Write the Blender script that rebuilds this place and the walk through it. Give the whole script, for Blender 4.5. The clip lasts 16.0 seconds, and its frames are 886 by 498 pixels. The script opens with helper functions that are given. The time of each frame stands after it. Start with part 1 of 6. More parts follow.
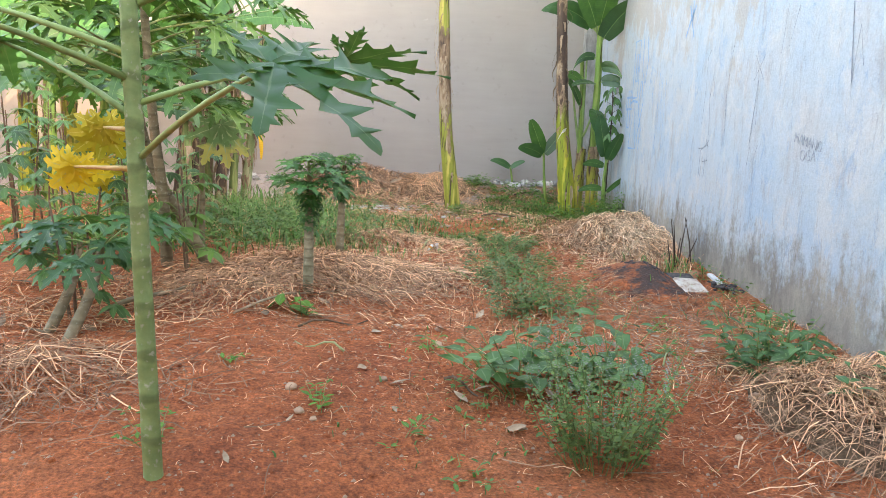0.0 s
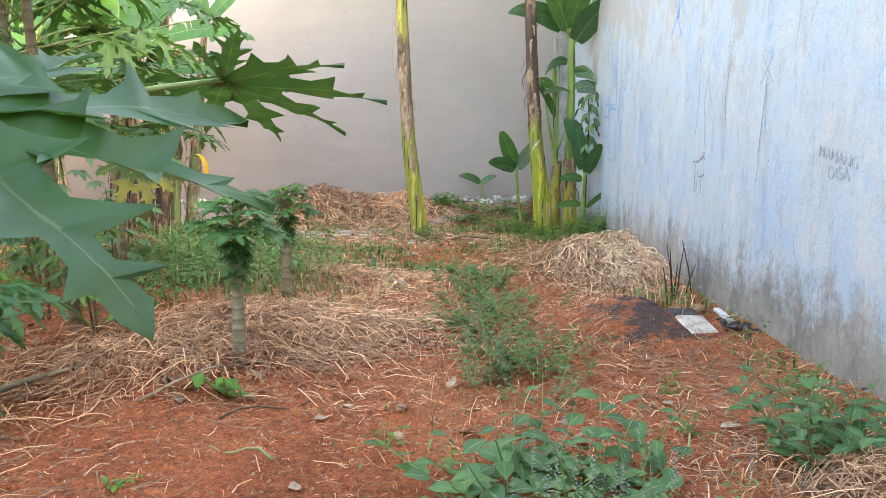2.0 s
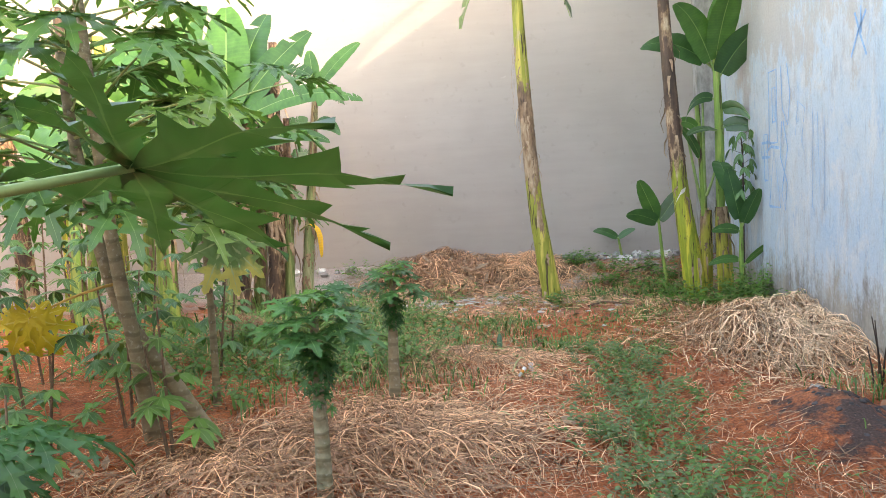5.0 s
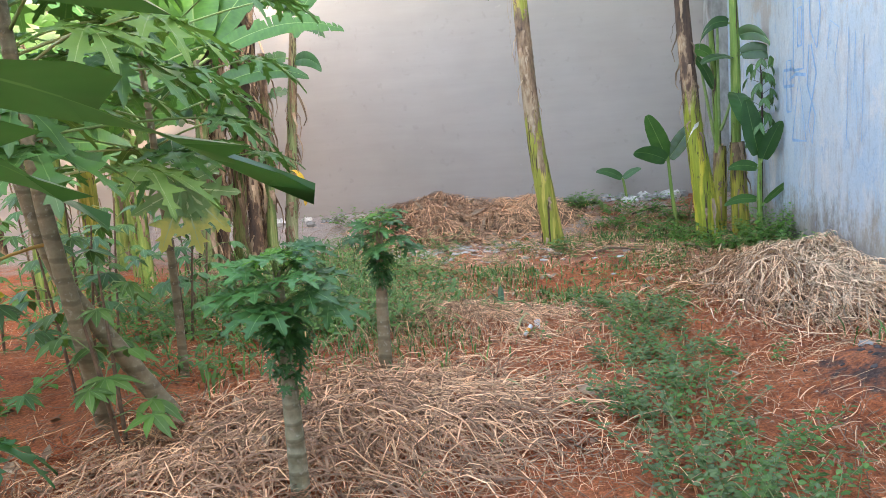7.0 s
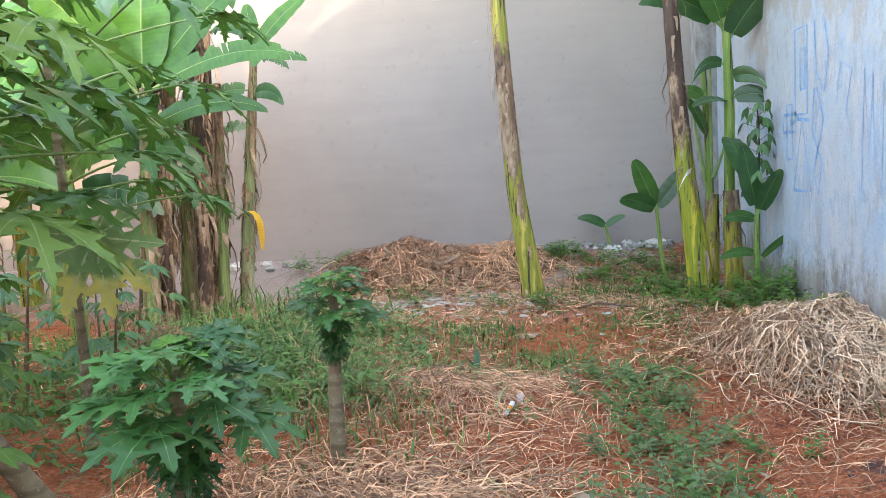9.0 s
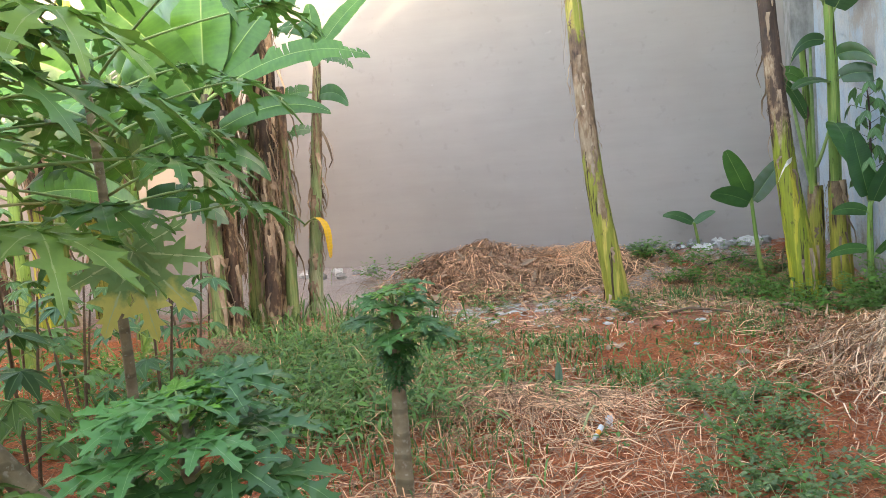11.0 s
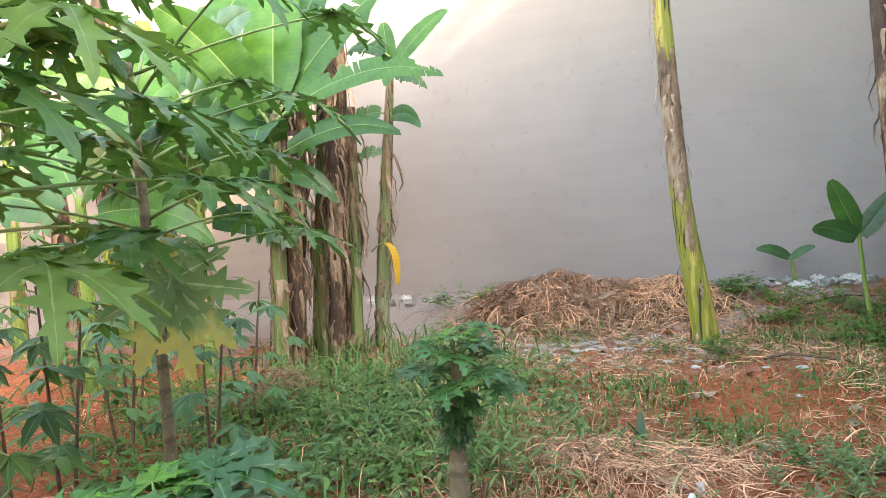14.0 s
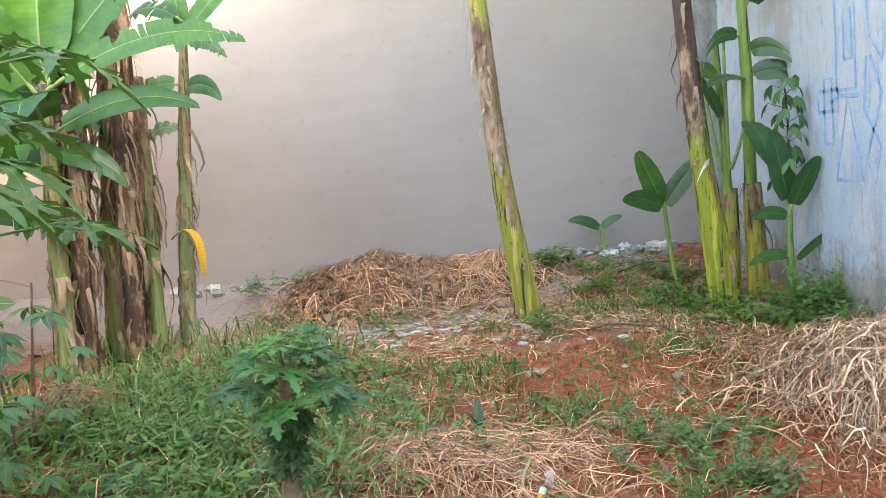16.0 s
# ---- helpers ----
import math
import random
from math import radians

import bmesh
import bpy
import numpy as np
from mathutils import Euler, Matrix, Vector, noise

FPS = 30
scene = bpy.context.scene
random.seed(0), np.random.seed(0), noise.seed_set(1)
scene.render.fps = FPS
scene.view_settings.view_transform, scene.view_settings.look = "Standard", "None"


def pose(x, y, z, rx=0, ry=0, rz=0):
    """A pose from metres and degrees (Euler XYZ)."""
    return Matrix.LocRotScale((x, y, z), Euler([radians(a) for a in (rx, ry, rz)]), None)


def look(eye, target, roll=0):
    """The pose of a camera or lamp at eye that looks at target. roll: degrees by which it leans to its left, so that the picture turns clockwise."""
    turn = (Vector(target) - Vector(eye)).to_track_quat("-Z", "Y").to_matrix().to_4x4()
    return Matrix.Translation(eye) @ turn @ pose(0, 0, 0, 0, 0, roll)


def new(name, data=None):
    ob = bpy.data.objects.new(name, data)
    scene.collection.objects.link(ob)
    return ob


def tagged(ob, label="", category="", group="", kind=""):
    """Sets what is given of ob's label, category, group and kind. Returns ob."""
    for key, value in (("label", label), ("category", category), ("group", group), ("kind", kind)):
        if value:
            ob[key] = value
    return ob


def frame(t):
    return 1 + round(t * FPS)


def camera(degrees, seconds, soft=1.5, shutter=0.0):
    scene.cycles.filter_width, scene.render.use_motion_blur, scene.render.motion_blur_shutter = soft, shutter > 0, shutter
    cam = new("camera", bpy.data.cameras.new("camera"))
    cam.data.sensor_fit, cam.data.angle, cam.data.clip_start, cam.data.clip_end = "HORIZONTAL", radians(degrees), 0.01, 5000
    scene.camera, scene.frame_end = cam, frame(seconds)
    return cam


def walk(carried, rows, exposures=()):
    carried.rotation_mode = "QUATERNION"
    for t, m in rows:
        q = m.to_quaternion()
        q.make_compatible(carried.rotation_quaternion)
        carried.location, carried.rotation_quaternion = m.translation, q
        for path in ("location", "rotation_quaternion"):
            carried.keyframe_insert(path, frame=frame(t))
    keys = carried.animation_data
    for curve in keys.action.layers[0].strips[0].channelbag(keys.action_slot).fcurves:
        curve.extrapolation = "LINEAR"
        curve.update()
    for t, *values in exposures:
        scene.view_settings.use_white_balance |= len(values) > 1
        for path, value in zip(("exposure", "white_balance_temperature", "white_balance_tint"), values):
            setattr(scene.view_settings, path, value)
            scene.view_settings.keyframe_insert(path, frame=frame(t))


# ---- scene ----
EXPOSURE = 3.47
cam = camera(59.3, 16.0, soft=0.55)
PATH = [
    (0, (0.011, -5.752, 1.32), (-0.013, -3.779, 0.998), 2.4),
    (0.5, (-0.049, -5.506, 1.394), (-0.004, -3.527, 1.109), -0.6),
    (1, (-0.004, -5.223, 1.373), (0.003, -3.246, 1.07), -0.4),
    (1.5, (0.074, -4.968, 1.377), (0.035, -2.991, 1.077), 0.3),
    (2, (0.076, -4.736, 1.415), (0.119, -2.76, 1.115), 0.4),
    (2.5, (0.053, -4.534, 1.412), (0.227, -2.565, 1.107), -0.3),
    (3, (0.062, -4.371, 1.376), (0.139, -2.407, 1.005), -1.3),
    (3.5, (0.113, -4.237, 1.425), (0.141, -2.268, 1.072), -0.5),
    (4, (0.14, -4.063, 1.458), (0.035, -2.08, 1.217), -1.4),
    (4.5, (0.107, -3.883, 1.472), (-0.114, -1.899, 1.337), -2.7),
    (5, (0.102, -3.694, 1.492), (-0.193, -1.723, 1.328), -3.1),
    (5.2, (0.133, -3.679, 1.515), (-0.156, -1.707, 1.341), -2.4),
    (7.3, (-0.015, -2.89, 1.433), (-0.284, -0.933, 1.12), -4.8),
    (7.5, (-0.005, -2.822, 1.457), (-0.209, -0.857, 1.144), -5.4),
    (8, (0.035, -2.631, 1.459), (-0.137, -0.653, 1.215), -4.1),
    (8.5, (-0.004, -2.486, 1.462), (-0.191, -0.51, 1.22), -3.1),
    (9, (-0.094, -2.235, 1.457), (-0.302, -0.258, 1.245), -3.0),
    (9.2, (-0.138, -2.13, 1.418), (-0.457, -0.166, 1.216), -2.5),
    (11.3, (-0.137, -1.689, 1.44), (-0.537, 0.261, 1.244), -4.9),
    (11.5, (-0.196, -1.608, 1.438), (-0.505, 0.358, 1.24), -4.8),
    (12, (-0.299, -1.469, 1.442), (-0.559, 0.505, 1.25), -5.0),
    (12.5, (-0.348, -1.429, 1.425), (-0.551, 0.554, 1.259), -2.9),
    (13, (-0.331, -1.331, 1.403), (-0.561, 0.648, 1.233), -4.1),
    (13.5, (-0.294, -1.233, 1.404), (-0.968, 0.647, 1.283), -3.2),
    (14, (-0.201, -1.364, 1.452), (-0.784, 0.545, 1.331), -3.8),
    (14.5, (-0.146, -1.301, 1.419), (-0.611, 0.638, 1.253), -6.3),
    (15, (-0.211, -1.208, 1.431), (-0.47, 0.76, 1.184), -5.3),
    (15.5, (-0.35, -1.039, 1.443), (-0.48, 0.943, 1.208), -6.0),
    (16, (-0.361, -0.958, 1.463), (-0.47, 1.027, 1.246), -5.1),
]
walk(cam, [(t, look(eye, target, roll)) for t, eye, target, roll in PATH], [(t, EXPOSURE + e, k, 12.0) for t, e, k in ((0.0, 0.16, 10000), (2.5, 0.18, 9800), (3.5, 0.27, 9900), (4.2, 0.18, 10000), (5.0, 0.0, 10000), (8.0, 0.0, 8300), (9.0, 0.0, 8600), (12.0, -0.06, 9500), (12.5, 0.02, 9200), (14.0, 0.07, 9200), (15.0, -0.14, 9500), (15.5, -0.02, 9300), (16.0, 0.12, 9200))])

# ---- world, sun, exposure ----
SUN_WAY = Vector((-1.0, 0.62, -0.58)).normalized()
world = bpy.data.worlds.new("world")
scene.world = world
world.use_nodes = True
wn = world.node_tree
bg = wn.nodes["Background"]
sky = wn.nodes.new("ShaderNodeTexSky")
sky.sky_type = "NISHITA"
sky.sun_disc = False
sky.sun_elevation = math.asin(-SUN_WAY.z)
sky.sun_rotation = math.atan2(-SUN_WAY.x, -SUN_WAY.y)
sky.air_density, sky.dust_density, sky.ozone_density = 1.0, 1.6, 1.0
wn.links.new(sky.outputs[0], bg.inputs[0])
bg.inputs[1].default_value = 0.15
sun_data = bpy.data.lights.new("sun", "SUN")
sun_data.energy, sun_data.angle, sun_data.color = 0.52, radians(0.6), (1.0, 0.86, 0.66)
sun = new("sun", sun_data)
sun.matrix_world = look((10, -10, 12), Vector((10, -10, 12)) + SUN_WAY)


# ---- materials ----
def ramp(nt, fac, stops):
    node = nt.nodes.new("ShaderNodeValToRGB")
    cr = node.color_ramp
    while len(cr.elements) < len(stops):
        cr.elements.new(0.5)
    for el, (p, c) in zip(cr.elements, stops):
        el.position, el.color = p, (*c, 1)
    nt.links.new(fac, node.inputs[0])
    return node.outputs[0]


def base_material(name, rough=0.8, metal=0.0):
    mat = bpy.data.materials.new(name)
    mat.use_nodes = True
    nt = mat.node_tree
    b = nt.nodes["Principled BSDF"]
    b.inputs["Roughness"].default_value, b.inputs["Metallic"].default_value = rough, metal
    return mat, nt, b


def coords(nt, scale=(1, 1, 1), which="Object"):
    tc = nt.nodes.new("ShaderNodeTexCoord")
    mp = nt.nodes.new("ShaderNodeMapping")
    mp.inputs["Scale"].default_value = scale
    nt.links.new(tc.outputs[which], mp.inputs[0])
    return mp.outputs[0]


def noise_tex(nt, vec, scale, detail=4.0, rough=0.6, out="Fac", distort=0.0):
    n = nt.nodes.new("ShaderNodeTexNoise")
    n.inputs["Scale"].default_value, n.inputs["Detail"].default_value = scale, detail
    n.inputs["Roughness"].default_value, n.inputs["Distortion"].default_value = rough, distort
    nt.links.new(vec, n.inputs["Vector"])
    return n.outputs[out]


def mix(nt, fac, a, b, how="MIX"):
    m = nt.nodes.new("ShaderNodeMix")
    m.data_type, m.blend_type = "RGBA", how
    for sock, v in ((m.inputs[0], fac), (m.inputs[6], a), (m.inputs[7], b)):
        if isinstance(v, (int, float)):
            sock.default_value = v
        elif isinstance(v, tuple):
            sock.default_value = (*v, 1)
        else:
            nt.links.new(v, sock)
    return m.outputs[2]


def maths(nt, op, a, b=0.0, clamp=False):
    m = nt.nodes.new("ShaderNodeMath")
    m.operation, m.use_clamp = op, clamp
    for sock, v in zip(m.inputs, (a, b)):
        if isinstance(v, (int, float)):
            sock.default_value = v
        else:
            nt.links.new(v, sock)
    return m.outputs[0]


def bump(nt, b, height, strength=0.4, dist=0.01):
    n = nt.nodes.new("ShaderNodeBump")
    n.inputs["Strength"].default_value, n.inputs["Distance"].default_value = strength, dist
    nt.links.new(height, n.inputs["Height"])
    nt.links.new(n.outputs[0], b.inputs["Normal"])


def split(nt, vec):
    s = nt.nodes.new("ShaderNodeSeparateXYZ")
    nt.links.new(vec, s.inputs[0])
    return s.outputs


def mat_soil():
    mat, nt, b = base_material("red_soil", 0.95)
    v = coords(nt)
    big = noise_tex(nt, v, 0.7, 5, 0.6)
    mid = noise_tex(nt, v, 6.0, 6, 0.7)
    fine = noise_tex(nt, v, 70.0, 4, 0.7)
    c = ramp(nt, big, [(0.3, (0.40, 0.096, 0.034)), (0.5, (0.57, 0.155, 0.058)), (0.75, (0.62, 0.22, 0.10))])
    c = mix(nt, 0.55, c, ramp(nt, mid, [(0.3, (0.52, 0.52, 0.52)), (0.6, (1.0, 1.0, 1.0)), (0.8, (1.25, 1.22, 1.15))]), "MULTIPLY")
    c = mix(nt, 0.6, c, ramp(nt, fine, [(0.36, (0.30, 0.26, 0.24)), (0.52, (1, 1, 1)), (0.68, (1.7, 1.7, 1.7))]), "MULTIPLY")
    clod = noise_tex(nt, v, 26.0, 5, 0.75)
    c = mix(nt, 0.65, c, ramp(nt, clod, [(0.36, (0.45, 0.42, 0.40)), (0.5, (1, 1, 1)), (0.64, (1.4, 1.4, 1.4))]), "MULTIPLY")
    # pale lime and sand towards the back wall, char on the burnt mound
    pos = split(nt, v)
    back = maths(nt, "MULTIPLY", maths(nt, "SUBTRACT", pos[1], 4.6), 0.42, True)
    pale = maths(nt, "MULTIPLY", back, ramp(nt, noise_tex(nt, v, 1.9, 5, 0.65), [(0.43, (0, 0, 0)), (0.56, (0.9, 0.9, 0.9))]))
    lime = maths(nt, "MULTIPLY", maths(nt, "MULTIPLY", maths(nt, "SUBTRACT", -2.1, pos[0]), 2.0, True), maths(nt, "MULTIPLY", maths(nt, "SUBTRACT", pos[1], 6.2), 2.0, True))
    rim = maths(nt, "MULTIPLY", maths(nt, "SUBTRACT", 1.0, maths(nt, "ABSOLUTE", maths(nt, "SUBTRACT", pos[1], 6.35)), True), ramp(nt, noise_tex(nt, v, 2.6, 6, 0.75), [(0.46, (0, 0, 0)), (0.58, (1, 1, 1))]))
    lime = maths(nt, "MAXIMUM", lime, rim)
    pale = maths(nt, "MAXIMUM", pale, maths(nt, "MULTIPLY", lime, 0.85))
    c = mix(nt, pale, c, ramp(nt, fine, [(0.3, (0.28, 0.25, 0.24)), (0.7, (0.66, 0.62, 0.59))]))
    dx = maths(nt, "MULTIPLY", maths(nt, "SUBTRACT", pos[0], 1.68), 1.25)
    dy = maths(nt, "MULTIPLY", maths(nt, "SUBTRACT", pos[1], 0.72), 0.85)
    rad = maths(nt, "SQRT", maths(nt, "ADD", maths(nt, "MULTIPLY", dx, dx), maths(nt, "MULTIPLY", dy, dy)))
    rad = maths(nt, "ADD", rad, maths(nt, "MULTIPLY", noise_tex(nt, v, 5.0, 4, 0.6), 0.9))
    char = ramp(nt, maths(nt, "ADD", rad, maths(nt, "MULTIPLY", maths(nt, "SUBTRACT", mid, 0.5), 1.6)), [(0.62, (0.9, 0.9, 0.9)), (0.95, (0, 0, 0))])
    c = mix(nt, char, c, ramp(nt, fine, [(0.3, (0.030, 0.024, 0.026)), (0.62, (0.085, 0.066, 0.064)), (0.75, (0.25, 0.22, 0.2))]))
    nt.links.new(c, b.inputs["Base Color"])
    h = maths(nt, "ADD", maths(nt, "ADD", mid, maths(nt, "MULTIPLY", clod, 0.7)), maths(nt, "MULTIPLY", fine, 0.35))
    bump(nt, b, h, 1.0, 0.05)
    return mat


def mat_wall_back():
    mat, nt, b = base_material("grey_render", 0.75)
    v = coords(nt)
    big = noise_tex(nt, v, 0.55, 4, 0.55)
    streak = noise_tex(nt, coords(nt, (0.8, 1, 6.0)), 1.2, 4, 0.6)
    c = ramp(nt, big, [(0.3, (0.365, 0.322, 0.298)), (0.7, (0.43, 0.385, 0.36))])
    c = mix(nt, 0.5, c, ramp(nt, streak, [(0.3, (0.93, 0.93, 0.93)), (0.7, (1.06, 1.06, 1.06))]), "MULTIPLY")
    spots = noise_tex(nt, v, 9.0, 3, 0.5)
    c = mix(nt, 0.5, c, ramp(nt, spots, [(0.25, (0.82, 0.82, 0.82)), (0.36, (1, 1, 1)), (0.74, (1, 1, 1)), (0.79, (1.25, 1.25, 1.25))]), "MULTIPLY")
    nt.links.new(c, b.inputs["Base Color"])
    bump(nt, b, maths(nt, "ADD", maths(nt, "MULTIPLY", noise_tex(nt, v, 160, 2, 0.5), 0.2), streak), 0.12, 0.02)
    return mat


def mat_wall_right():
    mat, nt, b = base_material("weathered_blue_paint", 0.85)
    v = coords(nt)
    run = coords(nt, (1, 1, 0.22))
    runs = noise_tex(nt, coords(nt, (1, 1, 0.36)), 4.2, 8, 0.75)
    fine_runs = noise_tex(nt, run, 19.0, 5, 0.7)
    blot = noise_tex(nt, v, 1.0, 6, 0.65)
    patch = noise_tex(nt, coords(nt, (1, 1, 0.7)), 3.2, 8, 0.78, distort=0.6)
    grain = noise_tex(nt, v, 55, 5, 0.7)
    speck = noise_tex(nt, v, 17, 6, 0.75)
    wide = noise_tex(nt, coords(nt, (1, 1, 0.6)), 2.2, 7, 0.74)
    c = ramp(nt, blot, [(0.32, (0.47, 0.50, 0.53)), (0.48, (0.43, 0.52, 0.60)), (0.66, (0.36, 0.49, 0.62))])
    # whitewash showing through, bluer coats where the later paint flaked off
    c = mix(nt, ramp(nt, patch, [(0.50, (0, 0, 0)), (0.60, (0.75, 0.75, 0.75))]), c, (0.54, 0.56, 0.58))
    c = mix(nt, ramp(nt, noise_tex(nt, coords(nt, (1, 1, 0.55)), 4.6, 8, 0.78, distort=0.8), [(0.55, (0, 0, 0)), (0.64, (0.6, 0.6, 0.6))]), c, (0.25, 0.39, 0.57))
    # grey-lilac damp stains and thin dark runs
    c = mix(nt, ramp(nt, runs, [(0.52, (0, 0, 0)), (0.66, (0.62, 0.62, 0.62))]), c, (0.36, 0.34, 0.36))
    c = mix(nt, ramp(nt, fine_runs, [(0.57, (0, 0, 0)), (0.70, (0.42, 0.42, 0.42))]), c, (0.21, 0.225, 0.27))
    c = mix(nt, ramp(nt, speck, [(0.62, (0, 0, 0)), (0.72, (0.5, 0.5, 0.5))]), c, (0.30, 0.31, 0.33))
    # old cement shows high up where the paint has gone
    z = split(nt, v)[2]
    gone = maths(nt, "ADD", maths(nt, "MULTIPLY", maths(nt, "SUBTRACT", z, 2.15), 0.8), maths(nt, "MULTIPLY", maths(nt, "SUBTRACT", wide, 0.5), 5.0))
    c = mix(nt, ramp(nt, gone, [(0.25, (0, 0, 0)), (0.6, (0.75, 0.75, 0.75))]), c, (0.42, 0.385, 0.365))
    # mould and splashed earth rising from the foot in runs
    foot = maths(nt, "ADD", maths(nt, "MULTIPLY", maths(nt, "SUBTRACT", 0.70, z), 1.9), maths(nt, "MULTIPLY", maths(nt, "SUBTRACT", runs, 0.5), 2.4))
    foot = maths(nt, "ADD", foot, maths(nt, "MULTIPLY", maths(nt, "SUBTRACT", speck, 0.5), 1.6))
    c = mix(nt, ramp(nt, foot, [(0.15, (0, 0, 0)), (0.8, (0.9, 0.9, 0.9))]), c, mix(nt, ramp(nt, wide, [(0.36, (0, 0, 0)), (0.62, (1, 1, 1))]), (0.15, 0.135, 0.12), (0.36, 0.325, 0.28)))
    c = mix(nt, 0.45, c, ramp(nt, grain, [(0.3, (0.7, 0.7, 0.7)), (0.6, (1.08, 1.08, 1.08))]), "MULTIPLY")
    nt.links.new(c, b.inputs["Base Color"])
    bump(nt, b, maths(nt, "ADD", grain, maths(nt, "MULTIPLY", patch, 1.2)), 0.4, 0.012)
    return mat


def mat_noise(name, stops, scale=20.0, rough=0.8, stretch=(1, 1, 1), bumps=0.3, dist=0.005, spread=0.0, island=False):
    """Colour by noise, with some spread of value from piece to piece."""
    mat, nt, b = base_material(name, rough)
    n = noise_tex(nt, coords(nt, stretch), scale, 5, 0.65)
    c = ramp(nt, n, stops)
    if spread:
        if island:
            g = nt.nodes.new("ShaderNodeNewGeometry")
            r = g.outputs["Random Per Island"]
        else:
            g = nt.nodes.new("ShaderNodeObjectInfo")
            r = g.outputs["Random"]
        lo, hi = 1 - spread, 1 + spread
        c = mix(nt, 1.0, c, ramp(nt, r, [(0, (lo, lo, lo)), (1, (hi, hi, hi))]), "MULTIPLY")
    nt.links.new(c, b.inputs["Base Color"])
    if bumps:
        bump(nt, b, n, bumps, dist)
    return mat


def mat_leaf(name, dark, light, rib, rough=0.5, ribs=0.12, translucent=0.25, island=False, spread=0.25, veins=0.0, edge=None):
    """A leaf blade: grain, a pale rib by the mesh's rib attribute, variation from leaf to leaf, light let through."""
    mat, nt, b = base_material(name, rough)
    v = coords(nt)
    c = ramp(nt, noise_tex(nt, v, 7.0, 4, 0.6), [(0.3, dark), (0.7, light)])
    if island:
        g = nt.nodes.new("ShaderNodeNewGeometry")
        r = g.outputs["Random Per Island"]
    else:
        g = nt.nodes.new("ShaderNodeObjectInfo")
        r = g.outputs["Random"]
    lo, hi = 1 - spread, 1 + spread
    c = mix(nt, 1.0, c, ramp(nt, r, [(0, (lo, lo, lo * 1.1)), (1, (hi * 1.08, hi, hi * 0.9))]), "MULTIPLY")
    at = nt.nodes.new("ShaderNodeAttribute")
    at.attribute_name = "rib"
    if veins:
        st = nt.nodes.new("ShaderNodeAttribute")
        st.attribute_name = "along"
        wave = maths(nt, "SINE", maths(nt, "MULTIPLY", st.outputs["Fac"], veins))
        c = mix(nt, 0.3, c, ramp(nt, wave, [(0.0, (0.8, 0.8, 0.8)), (1.0, (1.12, 1.12, 1.08))]), "MULTIPLY")
    if edge:
        low = maths(nt, "ADD", maths(nt, "MULTIPLY", maths(nt, "SUBTRACT", 1.08, split(nt, v)[2]), 5.0), maths(nt, "MULTIPLY", maths(nt, "SUBTRACT", noise_tex(nt, v, 9, 4, 0.6), 0.5), 2.0))
        c = mix(nt, ramp(nt, low, [(0.1, (0, 0, 0)), (0.6, (0.95, 0.95, 0.95))]), c, edge)
    c = mix(nt, ramp(nt, at.outputs["Fac"], [(ribs * 0.4, (1, 1, 1)), (ribs, (0, 0, 0))]), c, rib)
    nt.links.new(c, b.inputs["Base Color"])
    tr = nt.nodes.new("ShaderNodeBsdfTranslucent")
    nt.links.new(mix(nt, 0.35, c, (0.16, 0.42, 0.04), "MIX"), tr.inputs[0])
    ms = nt.nodes.new("ShaderNodeMixShader")
    ms.inputs[0].default_value = translucent
    nt.links.new(b.outputs[0], ms.inputs[1])
    nt.links.new(tr.outputs[0], ms.inputs[2])
    nt.links.new(ms.outputs[0], nt.nodes["Material Output"].inputs[0])
    return mat


SOIL, RENDER_GREY, BLUE_PAINT = mat_soil(), mat_wall_back(), mat_wall_right()
CONCRETE = mat_noise("rough_concrete", [(0.3, (0.20, 0.19, 0.18)), (0.7, (0.42, 0.41, 0.40))], 9, 0.9, (1, 1, 0.5), 0.7, 0.03)


# ---- mesh helpers ----
def mesh_object(name, verts, faces, material, parent=None, label="", smooth=True, attrs=None, mats=None, face_mats=None):
    me = bpy.data.meshes.new(name)
    me.from_pydata([tuple(v) for v in verts], [], faces)
    for m in mats or [material]:
        me.materials.append(m)
    if face_mats is not None:
        me.polygons.foreach_set("material_index", face_mats)
    me.polygons.foreach_set("use_smooth", [smooth] * len(me.polygons))
    for key, vals in (attrs or {}).items():
        a = me.attributes.new(key, "FLOAT", "POINT")
        a.data.foreach_set("value", np.asarray(vals, np.float32))
    me.update()
    ob = new(name, me)
    if parent is not None:
        ob.parent = parent
    if label:
        tagged(ob, label)
    return ob


def box_object(name, lo, hi, material, parent=None, label=""):
    (x0, y0, z0), (x1, y1, z1) = lo, hi
    vs = [(x, y, z) for z in (z0, z1) for y in (y0, y1) for x in (x0, x1)]
    fs = [(0, 2, 3, 1), (4, 5, 7, 6), (0, 1, 5, 4), (2, 6, 7, 3), (0, 4, 6, 2), (1, 3, 7, 5)]
    return mesh_object(name, vs, fs, material, parent, label, smooth=False)


def smooth01(x):
    x = min(1.0, max(0.0, x))
    return x * x * (3 - 2 * x)


def bumpf(x, y, cx, cy, rx, ry):
    d = ((x - cx) / rx) ** 2 + ((y - cy) / ry) ** 2
    return math.exp(-d)


WALL_X, WALL_Y, LEFT_X, NEAR_Y = 2.389, 8.3, -9.5, -9.0


